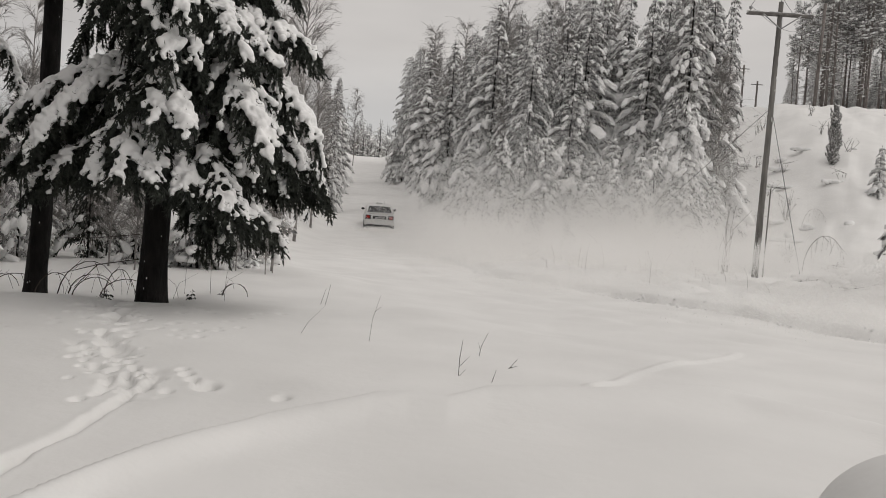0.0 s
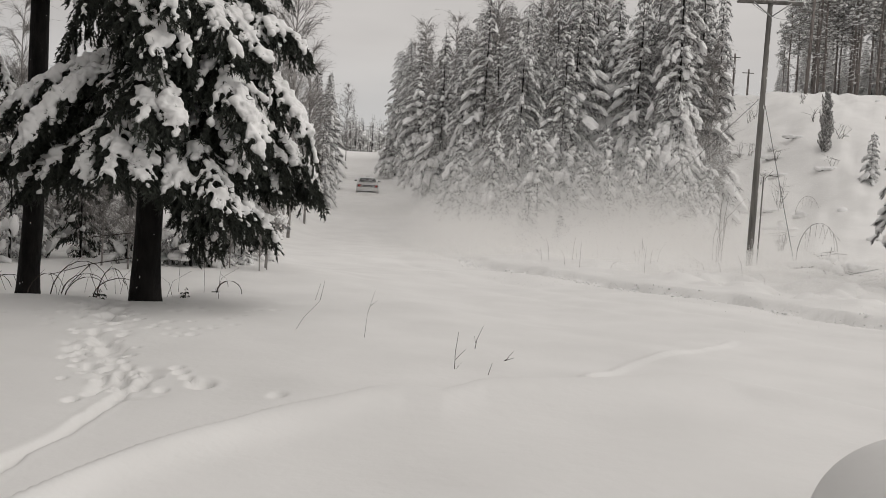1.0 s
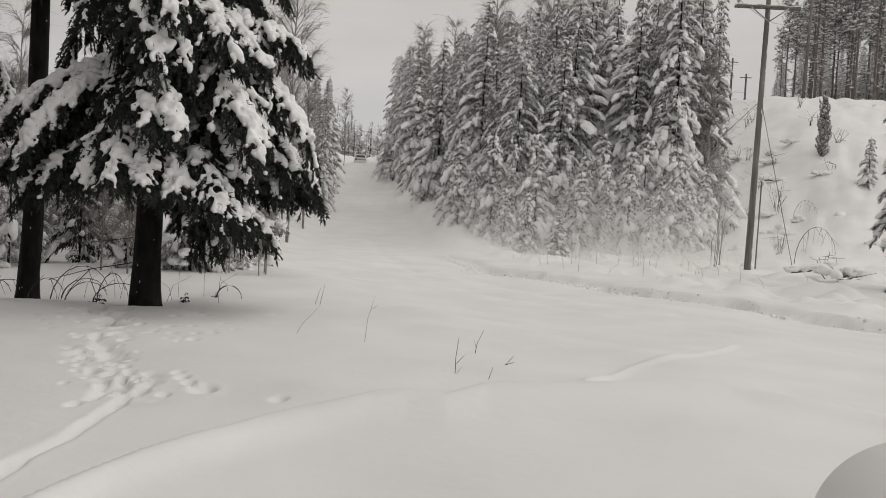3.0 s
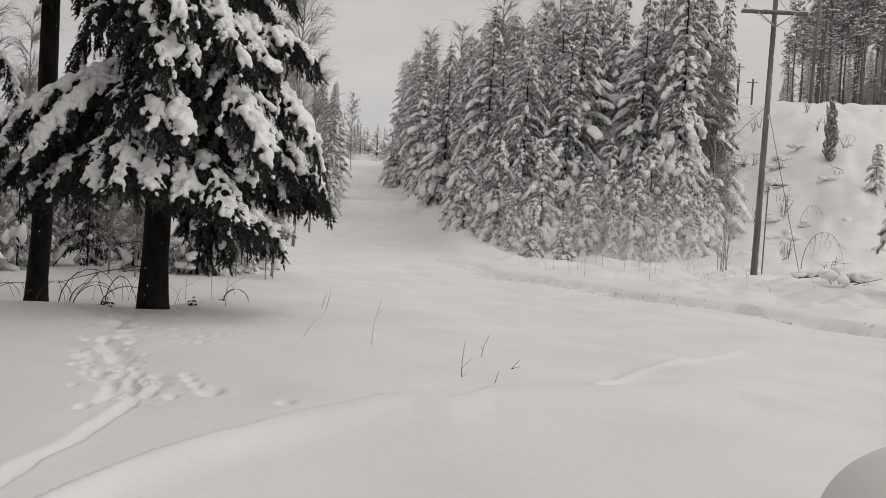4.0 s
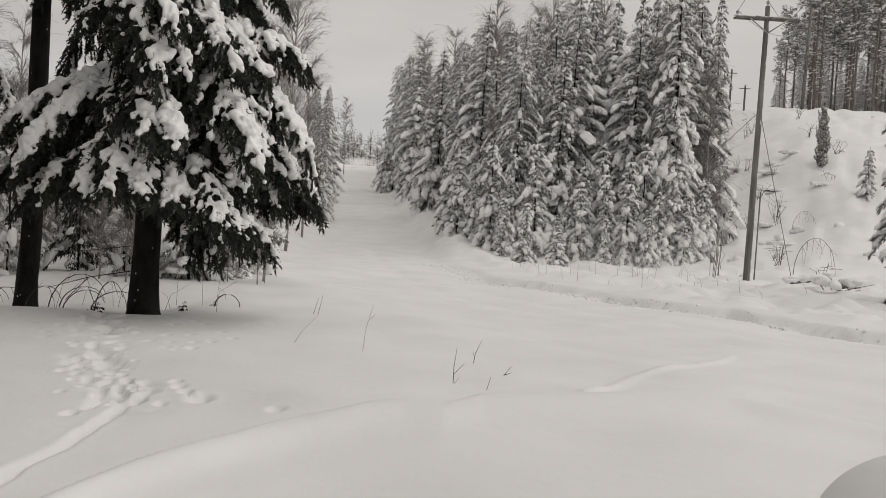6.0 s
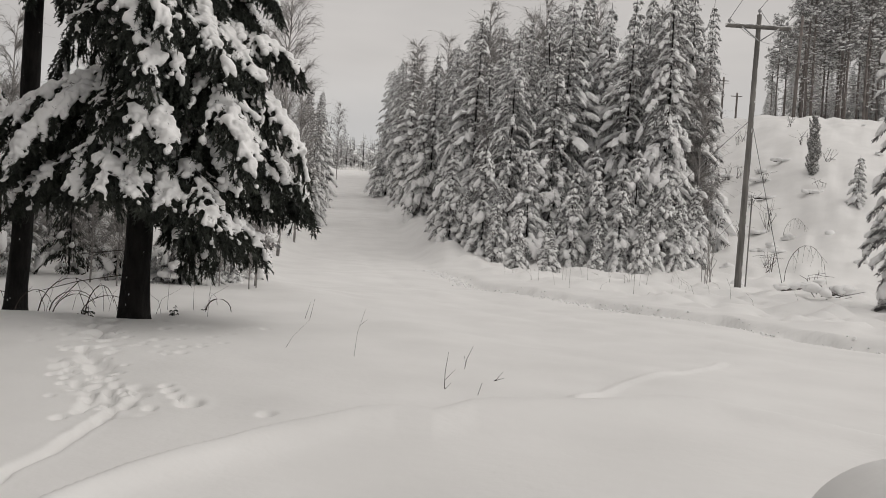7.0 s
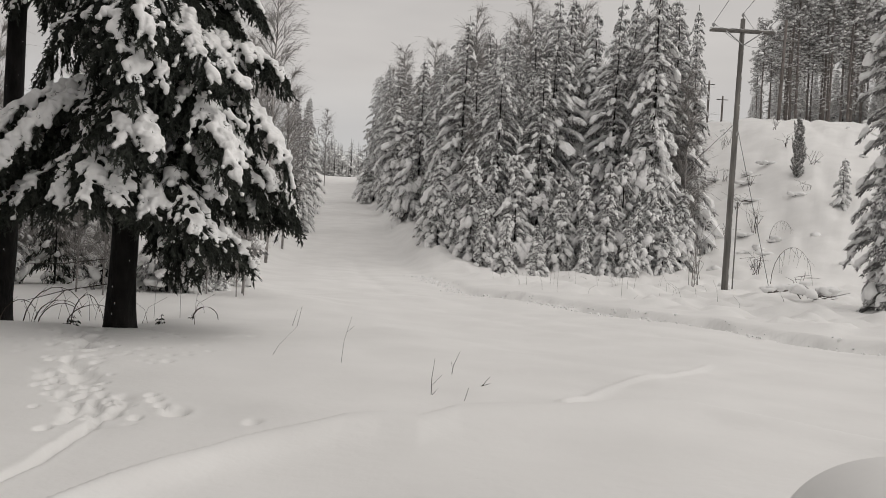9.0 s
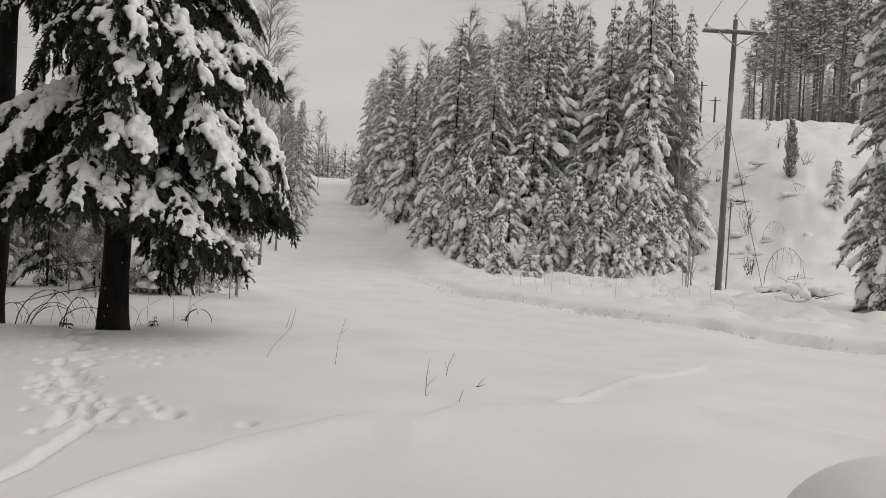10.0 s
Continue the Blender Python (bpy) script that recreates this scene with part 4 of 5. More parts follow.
def twigs_in_snow():
    stem_thing("twig", 0.25, 7.45, [([(0, 0, -0.1), (0, 0, 0.15), (0.02, 0, 0.33)], 0.0038), ([(0.0, 0, 0.08), (0.09, 0, 0.18)], 0.002), ([(0.01, 0, 0.0), (0.06, 0, 0.06)], 0.002)],
               "thin dark leafless twig poking out of the snow", "twig", "field twigs")
    stem_thing("twig", 0.47, 8.6, [([(0, 0, -0.1), (0.03, 0, 0.1), (0.09, 0, 0.24)], 0.0038), ([(0.02, 0, 0.06), (0.0, 0, 0.14)], 0.002)],
               "thin dark leafless twig poking out of the snow", "twig", "field twigs")
    stem_thing("twig", 0.51, 7.25, [([(0, 0, -0.1), (0.06, 0, 0.11)], 0.004)], "short bare twig stub in the snow", "twig", "field twigs")
    stem_thing("twig", 0.74, 7.99, [([(-0.03, 0, -0.05), (0.08, 0, 0.09)], 0.004), ([(0.0, 0, 0), (0.09, 0, 0.03)], 0.004)], "short bare twig stub in the snow", "twig", "field twigs")
    stem_thing("twig", -0.69, 8.84, [([(0, 0, -0.1), (0.03, 0, 0.25), (0.1, 0, 0.5)], 0.002), ([(0.05, 0, 0.33), (0.13, 0, 0.4)], 0.002)], "long thin dry stalk leaning from the snow", "twig", "field twigs")
    stem_thing("twig", -1.5, 9.09, [([(0, 0, -0.1), (0.12, 0, 0.12), (0.3, 0, 0.32)], 0.002)], "long thin dry stalk leaning from the snow", "twig", "field twigs")
    stem_thing("twig", -1.75, 12.4, [([(0, 0, -0.1), (0.1, 0, 0.25)], 0.0038), ([(0.08, 0, -0.1), (0.16, 0, 0.3)], 0.004)], "pair of thin dry stalks in the snow", "twig", "field twigs")
    a = np.linspace(0, math.pi, 9)
    stem_thing("arched_twig", -3.05, 12.6, [(np.column_stack([-0.19 * np.cos(a), 0 * a, 0.19 * np.sin(a)]), 0.012)], "bare twig bowed into an arch by snow", "twig")
    rr = np.random.RandomState(14)
    for i in range(16):
        x, y = rr.uniform(-5.6, -2.6), rr.uniform(11.3, 14)
        h, l = rr.uniform(0.15, 0.6), rr.normal(0, 0.25)
        stem_thing("dry_stalk", x, y, [([(0, 0, -0.1), (l * 0.3, 0.02, h * 0.6), (l, 0.05, h)], 0.0032)], "thin dry stalk standing in the snow under the spruce", "stalk", "dry stalks")
    for i in range(48):
        y = rr.uniform(21, 34)
        x = np.interp(y, ROAD[:, 1], ROAD[:, 0]) + rr.uniform(4.2, 11)
        h, l = rr.uniform(0.2, 0.8), rr.normal(0, 0.2)
        stem_thing("dry_stalk", x, y, [([(0, 0, -0.1), (l * 0.3, 0.02, h * 0.6), (l, 0.05, h)], 0.0045)], "thin dry stalk on the snowy road verge", "stalk", "dry stalks", BIRCH)


twigs_in_snow()


def brushwood():
    rr = np.random.RandomState(33)
    # dead lower branches and bowed stems beside the trunks
    def bow(x, y, w, h, r=0.009, lean=0.3):
        a = np.linspace(0, math.pi * 0.85, 9)
        pts = np.column_stack([-w * np.cos(a), lean * w * np.sin(a), h * np.sin(a)])
        stem_thing("bowed_branch", x, y, [(pts, r), ([pts[5], pts[5] + (0.08, 0.02, -0.22)], r * 0.5), ([pts[3], pts[3] + (0.1, -0.03, 0.1)], r * 0.4)],
                   "bare dark branch bowed down into the snow beneath the spruces", "branch", "bowed branches")
    for x, y, w, h in ((-5.1, 12.3, 0.34, 0.3), (-4.45, 11.9, 0.36, 0.26), (-6.5, 12.8, 0.4, 0.26), (-5.3, 11.5, 0.26, 0.34), (-4.7, 11.4, 0.3, 0.3), (-4.4, 11.5, 0.2, 0.42), (-5.0, 11.9, 0.42, 0.5), (-6.1, 11.7, 0.24, 0.3)):
        bow(x, y, w, h)
    dead = thing("dead_branch", -3.95, 11.0, level(-3.95, 11) + 0.0, "dead bare branch sticking out of the spruce trunk", "branch")
    for pts, r in (([(0, 0, 0.62), (-0.5, -0.1, 0.52), (-1.0, -0.2, 0.36)], 0.008), ([(0, 0, 0.95), (-0.6, 0.1, 0.86), (-1.1, 0.2, 0.83)], 0.006), ([(-0.5, -0.1, 0.52), (-0.75, -0.2, 0.22)], 0.007)):
        g = Geo()
        tube(g, pts, np.linspace(r, r * 0.4, len(pts)), 5)
        part("stem", g.mesh("stem", TWIG), dead)
    for x, y, tall in ((-3.35, 11.4, 0.26), (-4.35, 11.0, 0.3), (-4.5, 11.15, 0.24), (-3.2, 12.4, 0.2)):
        plant("seedling", SEEDLING, x, y, tall, "tiny dark spruce seedling poking through the snow", "seedling", "seedlings", int(-x * 100), 1.0)
    # clearing: bent birch, brush heap, log, stumps and stubs
    a = np.linspace(0, 2.6, 10)
    bent = [(np.column_stack([-0.9 * np.cos(a) + 0.9, 0 * a, 1.6 * np.sin(a)]), 0.014)]
    for t in range(3, 10):
        p = bent[0][0][t]
        bent.append(([p, p + (rr.normal(0, 0.1), rr.normal(0, 0.1), -rr.uniform(0.5, 1.1))], 0.006))
        bent.append(([p, p + (rr.normal(0.1, 0.15), rr.normal(0, 0.1), -rr.uniform(0.3, 0.8))], 0.006))
    stem_thing("bent_birch", 15.2, 35, bent, "young birch bent over into an arch by snow", "birch tree", mat=TWIG)
    stem_thing("bent_birch", 20.6, 48, [(p * 0.8 if isinstance(p, np.ndarray) else [tuple(c * 0.8 for c in q) for q in p], r) for p, r in bent], "young birch bent over into an arch by snow", "birch tree", mat=BIRCH)
    heap = []
    for i in range(22):
        p = np.array([rr.uniform(-0.5, 0.7), rr.uniform(-0.4, 0.4), rr.uniform(0, 0.2)])
        heap.append(([p, p + (rr.normal(0, 0.4), rr.normal(0, 0.3), rr.uniform(0.0, 0.35))], 0.014))
    h = stem_thing("brush_heap", 13.2, 27, heap, "heap of cut dark brushwood half buried in snow", "brushwood")
    g = Geo()
    for i in range(9):
        lump(g, rr, (rr.uniform(-0.6, 0.7), rr.uniform(-0.3, 0.4), rr.uniform(0.2, 0.4)), (1, 0.3, 0), (0.24, 0.2, 0.14), BALL2)
    tagged(part("snow_cap", g.mesh("snow_cap", CLOT), h, "lumpy snow cap"), kind="stuff")
    log = thing("log", 12.9, 28.4, level(12.9, 28.4) + 0.25, "snow-covered log lying across the verge", "log", rz=18)
    g = Geo()
    tube(g, [(-0.8, 0, 0), (0, 0, 0.08), (0.8, 0, 0.28)], [0.07, 0.07, 0.06], 9)
    part("log_wood", g.mesh("log_wood", PINEBARK), log)
    g = Geo()
    for t in np.linspace(-0.8, 0.75, 9):
        lump(g, rr, (t, 0, 0.07 + 0.13 * (t + 0.8)), (1, 0, 0.1), (0.24, 0.15, 0.1), BALL2)
    tagged(part("snow_cap", g.mesh("snow_cap", CLOT), log, "thick strip of snow"), kind="stuff")
    for i in range(26):
        y = rr.uniform(34, 74)
        x = y * rr.uniform(0.345, 0.56)
        if rr.uniform() < 0.5:
            s = thing("stump", x, y, level(x, y), "low tree stump under a round cap of snow", "stump", "clearing stumps")
            g = Geo()
            tube(g, [(0, 0, -0.3), (0, 0, 0.0), (0.01, 0, rr.uniform(0.06, 0.16))], [0.14, 0.12, 0.1], 9)
            part("stump_wood", g.mesh("stump_wood", PINEBARK), s)
            g = Geo()
            lump(g, rr, (0, 0, 0.1), (1, 0, 0), (0.27, 0.24, 0.2), BALL2)
            lump(g, rr, (rr.uniform(-0.25, 0.25), 0.1, 0.0), (1, 0.4, 0), (0.34, 0.24, 0.14), BALL2)
            part("snow_cap", g.mesh("snow_cap", CLOT), s, "round snow cap")
        else:
            shoots = [([(rr.normal(0, 0.1), rr.normal(0, 0.1), -0.1), (rr.normal(0, 0.3), rr.normal(0, 0.2), rr.uniform(0.3, 0.9)), (rr.normal(0, 0.5), rr.normal(0, 0.3), rr.uniform(0.5, 1.1))], 0.014) for _ in range(6)]
            stem_thing("shrub", x, y, shoots, "small leafless shrub sticking out of the snowy clearing", "shrub", "clearing shrubs")
    for x, y, tall in ((11.1, 33, 1.8), (11.9, 34.5, 3.0), (15.0, 44, 1.6), (16.4, 47, 2.0), (12.9, 37.5, 1.2)):
        shoots = [([(rr.normal(0, 0.06), rr.normal(0, 0.06), -0.1), (rr.normal(0, 0.12), rr.normal(0, 0.1), tall * 0.6), (rr.normal(0, 0.3), rr.normal(0, 0.2), tall * rr.uniform(0.8, 1.0))], 0.014) for _ in range(4)]
        stem_thing("shrub", x, y, shoots, "upright leafless shrub at the edge of the clearing", "shrub", "clearing shrubs", BIRCH)
    # felled stems and brush on the slope
    for x, y, ln, turn in ((21.7, 60.3, 1.6, 20), (23.4, 57.4, 2.0, -12), (24.7, 53.0, 1.5, 8), (25.6, 59.5, 2.2, 3), (20.0, 49.5, 1.4, 30), (22.2, 54.0, 2.4, -4), (18.6, 45.0, 1.3, -25)):
        lg = thing("log", x, y, level(x, y) - 0.07, "felled stem lying under snow on the cleared slope", "log", "slope logs", rz=turn)
        g = Geo()
        tube(g, [(-ln / 2, 0, 0), (0, 0, 0.03), (ln / 2, 0, 0.06)], [0.09, 0.08, 0.07], 8)
        part("log_wood", g.mesh("log_wood", TWIG), lg)
        g = Geo()
        for q in np.linspace(-ln / 2, ln / 2, 8):
            lump(g, rr, (q, -0.02, 0.07), (1, 0, 0), (0.3, 0.24, 0.13), BALL2)
        tagged(part("snow_cap", g.mesh("snow_cap", CLOT), lg, "thick strip of snow"), kind="stuff")
    for x, y, tall in ((24.8, 66.9, 2.0), (24.2, 66.0, 1.4), (21.4, 60.0, 1.4), (23.0, 57.2, 1.1), (25.0, 53.2, 0.9), (20.2, 49.3, 2.4), (20.6, 50.5, 1.6), (28.6, 66.4, 1.5), (17.0, 41, 0.9)):
        shoots = [([(rr.normal(0, 0.12), rr.normal(0, 0.1), -0.1), (rr.normal(0, 0.3), rr.normal(0, 0.2), tall * 0.5), (rr.normal(0, 0.5), rr.normal(0, 0.3), tall * rr.uniform(0.5, 1.0))], 0.011) for _ in range(7)]
        stem_thing("shrub", x, y, shoots, "dark twiggy shrub on the snowy slope", "shrub", "clearing shrubs")
    plant("young_spruce", YOUNG[2], 5.2, 35, 1.75, "small round spruce buried in a ball of snow", "spruce tree", "young spruces", 911, 5, squat=1.5)
    plant("young_spruce", SCRUB[0], 24.5, 74, 2.4, "small snow-covered spruce on the hilltop", "spruce tree", "young spruces", 912, 3)
    plant("young_spruce", SCRUB[1], 33.8, 78, 2.0, "small snow-covered spruce on the hilltop", "spruce tree", "young spruces", 913, 3)


SEEDLING = spruce_meshes(230, 1, 0.4, droop=0.2, boughs=26, sprays=12, snow=0.1, needle=NEEDLE)
brushwood()

# clods broken from the edge of the ploughed road
def clods():
    rr = np.random.RandomState(44)
    g = Geo()
    for i in range(1500):
        y = 6 + 28 * rr.uniform() ** 0.8
        x, x2 = np.interp([y, y + 0.5], ROAD[:, 1], ROAD[:, 0])
        n = math.hypot(x2 - x, 0.5)
        off = rr.normal(2.5, 0.17)
        px, py = x + 0.5 / n * off, y - (x2 - x) / n * off
        r = 0.018 + 0.035 * rr.uniform() ** 3
        lump(g, rr, (px, py, level(px, py) - 0.1 * r), rr.normal(0, 1, 3), (r * 1.3, r, r * 0.8))
    tagged(new("snow_clods", g.mesh("snow_clods", CLOT)), "crumbled snow clods along the ploughed road edge", "snow", kind="stuff")


clods()

# hump close to the lens
g = Geo()
lump(g, np.random.RandomState(2), (0, 0, 0), (1, 0, 0), (0.42, 0.42, 0.40), BALL5, 0.03)
tagged(new("snow_hump", g.mesh("snow_hump", SNOW)), "rounded snow-covered hump on the near bank", "snow").matrix_basis = pose(1.60, 2.42, 0.635)


# ---- the car ----
def car_box(rings, mat, name):
    """A closed skin over cross sections: rows of (y, half width, z low, z high, half width at the top)."""
    g = Geo()
    vs = []
    for y, w, z0, z1, wt in rings:
        vs += [(-w * 0.96, y, z0), (w * 0.96, y, z0), (w, y, z0 + 0.1), (w, y, z0 + 0.6 * (z1 - z0)), (wt, y, z1), (wt * 0.6, y, z1 + 0.02), (-wt * 0.6, y, z1 + 0.02), (-wt, y, z1), (-w, y, z0 + 0.6 * (z1 - z0)), (-w, y, z0 + 0.1)]
    k = 10
    fs = [(i * k + j, i * k + (j + 1) % k, (i + 1) * k + (j + 1) % k, (i + 1) * k + j) for i in range(len(rings) - 1) for j in range(k)]
    fs += [tuple(range(k)), tuple(range((len(rings) - 1) * k, len(rings) * k))[::-1]]
    g.add(vs, fs)
    me = g.mesh(name, mat)
    bm = bmesh.new()
    bm.from_mesh(me)
    bmesh.ops.recalc_face_normals(bm, faces=bm.faces)
    bmesh.ops.bevel(bm, geom=[e for e in bm.edges if e.calc_face_angle(0) > 0.6], offset=0.03, segments=2, affect="EDGES")
    bm.to_mesh(me)
    bm.free()
    return me


def block(w, d, h, mat, name, bevel=0.015):
    bm = bmesh.new()
    bmesh.ops.create_cube(bm, size=1, matrix=Matrix.Diagonal((w, d, h, 1)))
    bmesh.ops.bevel(bm, geom=bm.edges[:], offset=bevel, segments=2, affect="EDGES")
    me = bpy.data.meshes.new(name)
    bm.to_mesh(me)
    bm.free()
    me.materials.append(mat)
    return me


def build_car():
    c = thing("car", -4.04, 52, level(-4.04, 52), "white rally saloon with dark rear window throwing up snow", "car")
    part("body", car_box([(-2.1, 0.78, 0.34, 0.82, 0.70), (-2.0, 0.85, 0.28, 0.98, 0.74), (-1.3, 0.87, 0.24, 1.0, 0.76), (0.8, 0.87, 0.22, 0.98, 0.78),
                          (1.7, 0.85, 0.24, 0.86, 0.72), (2.1, 0.75, 0.3, 0.7, 0.62)], PAINT, "body"), c)
    part("cabin", car_box([(-1.6, 0.76, 0.95, 1.0, 0.70), (-0.8, 0.77, 0.95, 1.36, 0.62), (0.3, 0.77, 0.95, 1.38, 0.62), (1.05, 0.74, 0.93, 0.99, 0.66)], PAINT, "cabin"), c)
    for name, rows in (("rear_window", [(-0.68, -1.57, 1.03), (0.68, -1.57, 1.03), (0.58, -0.88, 1.33), (-0.58, -0.88, 1.33)]),):
        g = Geo()
        g.add([(x, y - 0.03, z + 0.02) for x, y, z in rows] + [(x, y, z - 0.02) for x, y, z in rows],
              [(0, 1, 2, 3), (7, 6, 5, 4), (0, 4, 5, 1), (1, 5, 6, 2), (2, 6, 7, 3), (3, 7, 4, 0)])
        part(name, g.mesh(name, GLASS, False), c, "dark sloping rear window")
    for s in (-1, 1):
        part("side_window", block(0.03, 1.1, 0.26, GLASS, "side_window"), c, m=pose(s * 0.71, -0.25, 1.17, 0, s * -20, 0))
        part("lamp_housing", block(0.34, 0.05, 0.26, BLACK, "lamp_housing", 0.02), c, "dark oval lamp housing", pose(s * 0.62, -2.08, 0.78))
        g = Geo()
        tube(g, [(0, 0.03, 0), (0, -0.03, 0), (0, -0.045, 0)], [0.1, 0.1, 0.06], 16)
        part("tail_light", g.mesh("tail_light", RED), c, "round red tail light", pose(s * 0.64, -2.1, 0.79))
        mir = part("mirror", block(0.2, 0.1, 0.13, BLACK, "mirror", 0.03), c, "black wing mirror", pose(s * 0.93, 0.45, 1.02))
        for y in (-1.3, 1.3):
            g = Geo()
            tube(g, [(-0.1, 0, 0), (-0.08, 0, 0), (0.08, 0, 0), (0.1, 0, 0)], [0.27, 0.31, 0.31, 0.27], 20)
            w = part("wheel", g.mesh("wheel", RUBBER), c, m=pose(s * 0.77, y, 0.31))
            g = Geo()
            tube(g, [(-0.105, 0, 0), (0.105, 0, 0)], [0.19, 0.19], 14)
            part("rim", g.mesh("rim", STEEL, False), w)
    part("bumper", block(1.62, 0.16, 0.2, PAINT, "bumper", 0.05), c, "white rear bumper", pose(0, -2.1, 0.46))
    part("valance", block(1.4, 0.1, 0.14, BLACK, "valance", 0.02), c, "black strip below the bumper", pose(0, -2.08, 0.31))
    pl = part("number_plate", block(0.46, 0.02, 0.11, PLATE, "number_plate", 0.004), c, "pale rear number plate", pose(0, -2.13, 0.74))
    part("plate_mark", block(0.34, 0.01, 0.05, BLACK, "plate_mark", 0.002), pl, "dark illegible bar", pose(0, -0.013, 0))
    part("trunk_panel", block(0.78, 0.03, 0.2, BLACK, "trunk_panel", 0.01), c, "dark panel between the tail lights", pose(0, -2.09, 0.77))
    part("spoiler", block(1.3, 0.16, 0.04, PAINT, "spoiler", 0.012), c, "low white boot spoiler", pose(0, -1.98, 1.05))
    part("roof_vent", block(0.4, 0.34, 0.09, PAINT, "roof_vent", 0.03), c, "white roof vent", pose(0, 0.05, 1.45))
    part("aerial", block(0.012, 0.012, 0.3, BLACK, "aerial", 0.003), c, m=pose(0.25, -0.7, 1.5))
    c.scale = (1.07, 1.0, 1.0)
    return c


car = build_car()


# ---- powder thrown up by the car ----
def puff_mesh(seed, size, count, fleck):
    rng = np.random.RandomState(seed)
    p = rng.normal(0, 0.42, (count, 3))
    core = rng.normal(0, 0.5, (7, 3))
    pick = rng.randint(0, 7, count)
    p = (0.8 * p + 0.5 * core[pick]) * np.array(size)
    w = rng.normal(0, 1, (count, 3))
    g = Geo()
    blades(g, rng, p, w, rng.uniform(0.6, 1.3, count) * fleck, rng.uniform(0.6, 1.3, count) * fleck)
    return g.mesh("flecks", POWDER, False)


PUFFS = [puff_mesh(70, (3.6, 3.0, 1.1), 46000, 0.021), puff_mesh(71, (4.2, 3.6, 1.5), 38000, 0.022), puff_mesh(72, (3.4, 4.5, 1.1), 30000, 0.033), puff_mesh(73, (4.0, 3.0, 0.7), 40000, 0.02),
         puff_mesh(74, (5.2, 2.6, 2.4), 85000, 0.021), puff_mesh(75, (5.5, 1.8, 4.6), 110000, 0.019)]
CLOUD = []
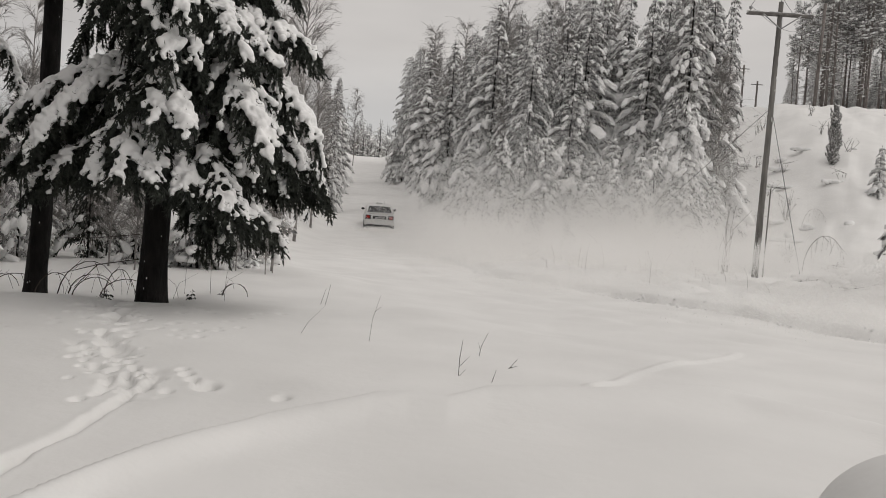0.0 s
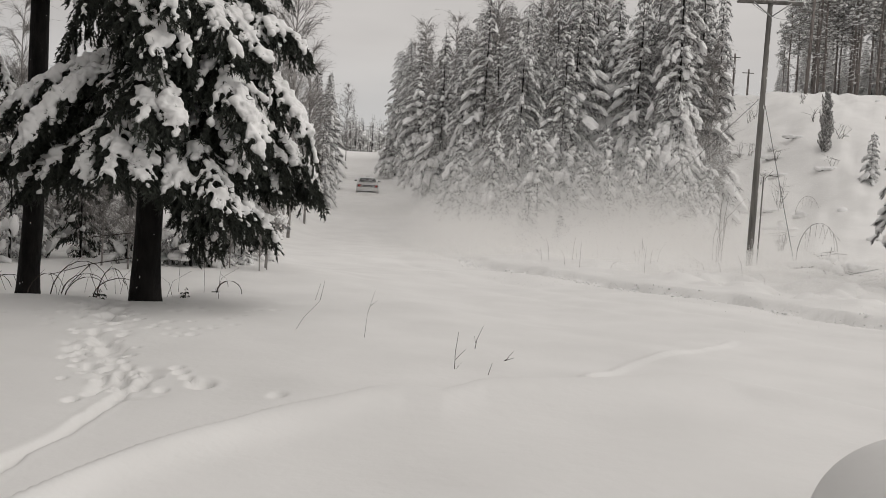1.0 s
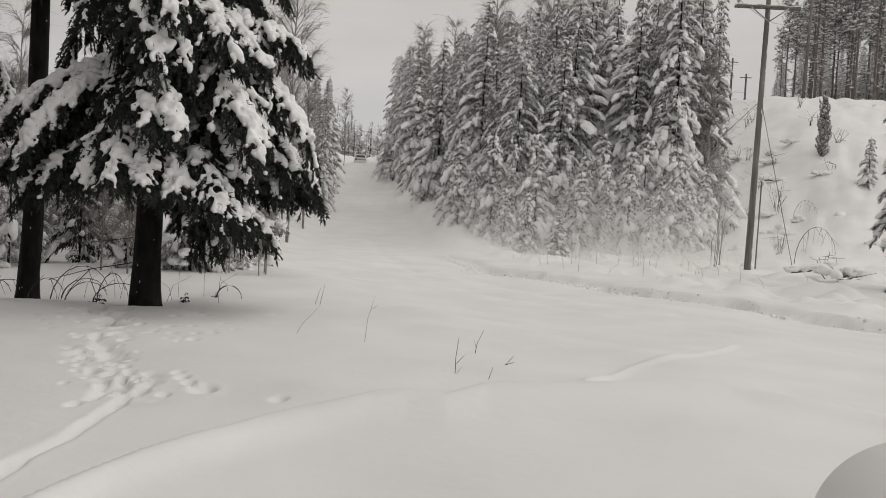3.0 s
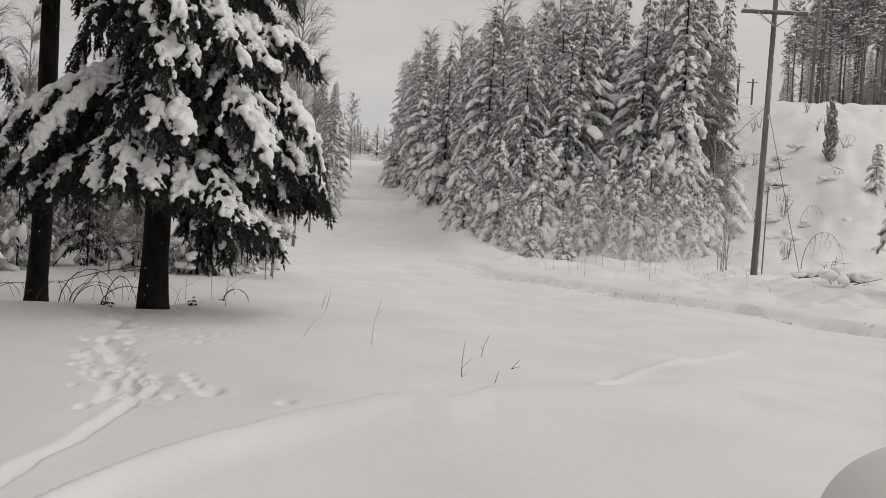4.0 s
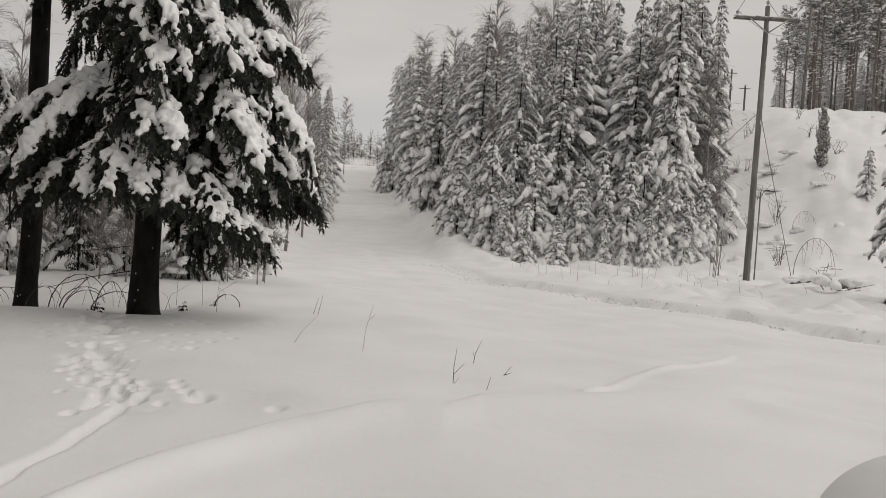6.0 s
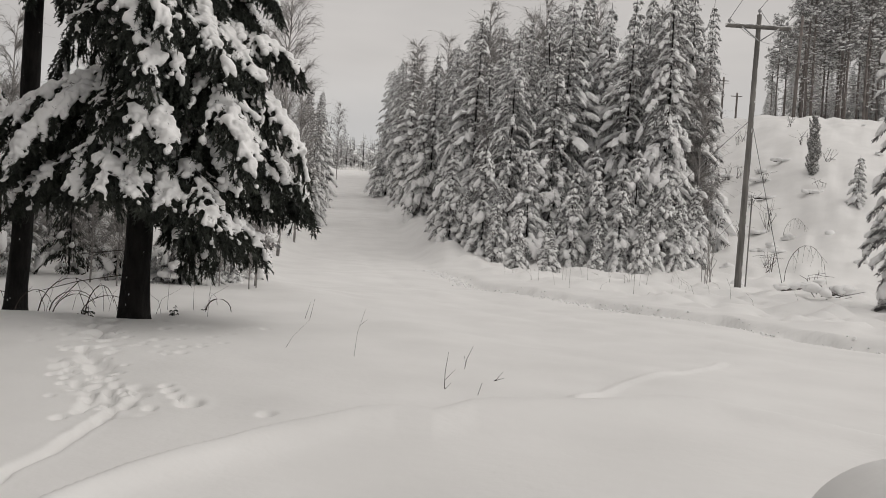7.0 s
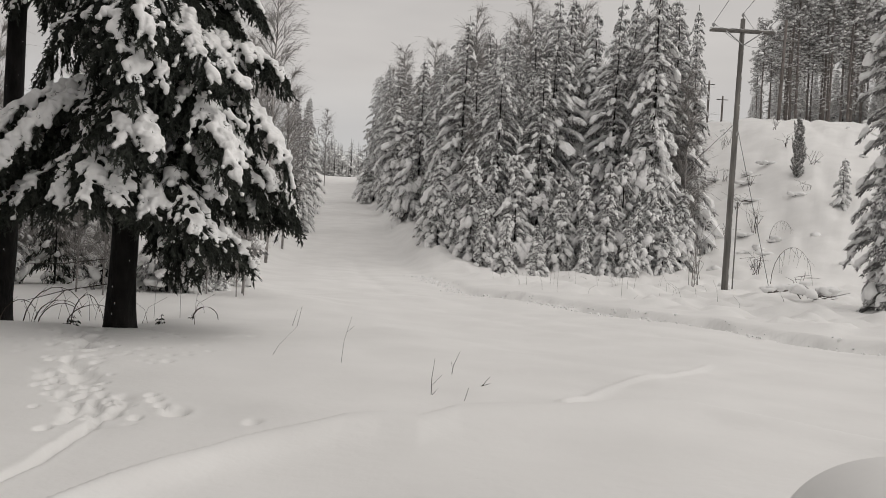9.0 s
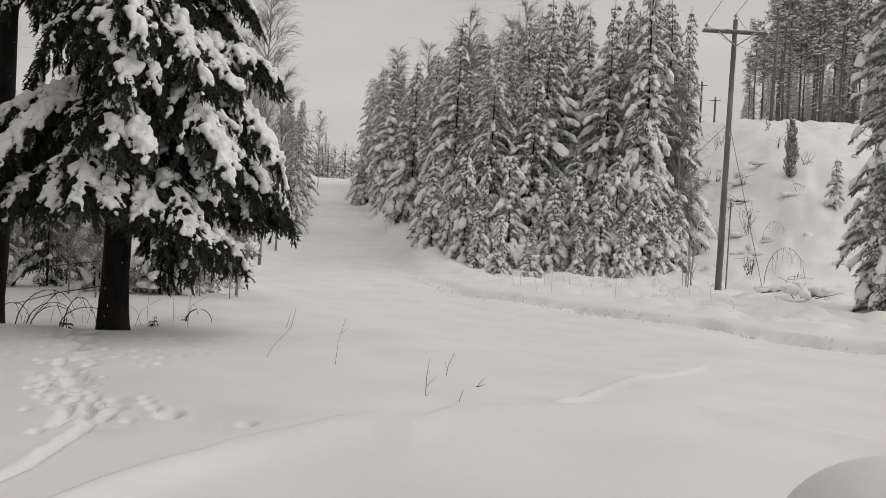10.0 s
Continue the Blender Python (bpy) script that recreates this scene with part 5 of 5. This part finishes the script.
# where each puff hangs, which, when it rises, how high, when it has settled
for x, y, which, start, high, gone in ((2.5, 38, 5, -3, 1.6, 8.5), (6.0, 36.6, 5, -3, 2.4, 9), (9.6, 36.2, 5, -3, 2.6, 9), (12.5, 37, 5, -3, 2.0, 8.5), (1.4, 43.5, 5, -2, 0.6, 8), (-2.2, 56, 5, 0.3, 0.4, 8), (2.0, 36, 4, -3, 1.5, 4.6), (5.2, 35, 4, -3, 1.7, 4.8), (8.6, 35.5, 4, -3, 1.6, 4.8), (11.8, 36, 4, -3, 1.3, 4.2), (2.5, 31, 0, -3, 0.2, 3.2), (7.5, 31, 0, -3, 0.5, 3.4), (-0.6, 38, 0, -2, -0.2, 4.4), (7.5, 17, 3, -3, 0.1, 2.2), (10.5, 21, 3, -3, 0.5, 2.6), (3.0, 22, 3, -3, 0.1, 2.6), (0.5, 30, 0, -2.5, 0.4, 3.4), (8.0, 38, 1, -3, 1.6, 4.4), (5.0, 37, 1, -3, 1.5, 4.4), (9.5, 26, 3, -3, 0.8, 2.8), (5.5, 25, 3, -3, 0.5, 2.8), (4.5, 29, 0, -3, 0.7, 3.4), (6.0, 33, 1, -3, 1.1, 4.2), (3.5, 34, 1, -2.5, 1.2, 4.4),
                                       (9.5, 34, 0, -3, 1.0, 4.0), (1.2, 35, 0, -2, 1.0, 4.6), (0.6, 40, 1, -1.5, 0.9, 5.0), (-1.6, 44, 0, -1, -0.6, 5.0), (-3.2, 46.0, 0, -0.6, -1.1, 5.0),
                                       (-4.6, 56, 2, 0.15, -0.1, 6.0), (-5.8, 67, 2, 0.7, 0.2, 6.0), (-7.2, 82, 2, 1.3, 0.9, 6.5), (-8.8, 97, 2, 1.9, 0.9, 7.0),
                                       (-10.6, 114, 2, 2.4, 1.0, 8.0), (-13.2, 138, 2, 3.2, 1.1, 9.0), (-16, 163, 2, 4.1, 1.6, 11.5), (-17, 172, 2, 4.5, 2.0, 12.5)):
    ob = new("snow_cloud", PUFFS[which])
    tagged(ob, "drifting cloud of fine powder snow behind the car", "snow cloud", "powder clouds", "stuff")
    CLOUD.append((ob, x, y, start, high, gone * (1.3 if 28 < y < 60 else 1.0)))


wake = tagged(new("snow_wake", puff_mesh(76, (1.7, 1.4, 0.2), 26000, 0.02)), "dense wake of powder snow boiling behind the car", "snow cloud", "powder clouds", "stuff")


def motions():
    rows = []
    stops = [(0, 52), (0.5, 61), (1, 71.5), (1.5, 83.5), (2, 97), (2.5, 112), (3.2, 133), (4, 156), (4.5, 171), (5.2, 193), (6, 219), (8, 270), (10, 315)]
    for t, y in stops:
        x, x2 = np.interp([y, y + 2], ROAD[:, 1], ROAD[:, 0])
        z, z2 = level(x, y), level(x2, y + 2)
        rows.append((t, pose(x, y, z - 0.03, math.degrees(math.atan2(z2 - z, 2)), 0, -math.degrees(math.atan2(x2 - x, 2)))))
    walk(car, rows)
    for i, (ob, x, y, start, high, gone) in enumerate(CLOUD):
        z = level(x, y)
        rows = []
        for t in (0, 0.5, 1, 1.5, 2, 2.5, 3.2, 4, 4.5, 5, 5.5, 6.3, 7, 8, 9, 10):
            up = min(max((t - start) / 0.5, 0), 1)
            down = min(max((t - max(start, 0) - 0.4) / (gone - max(start, 0) - 0.4), 0), 1)
            deep = 10 if ob.data == PUFFS[5] else 4.5 if high >= 1.2 else 2.4
            h = -deep + (deep + high) * up - (high + deep) * down ** 1.3
            rows.append((t, pose(x + 0.22 * max(t - start, 0), y + 0.1 * t, z + h, 0, 0, 180 * (i % 2) + 3 * t)))
        walk(ob, rows)
    rows = []
    for t, y in stops:
        x = np.interp(y - 3.2, ROAD[:, 1], ROAD[:, 0])
        rows.append((t, pose(x, y - 3.2, level(x, y - 3.2) + 0.1, 0, 0, 20 * t)))
    walk(wake, rows)


motions()
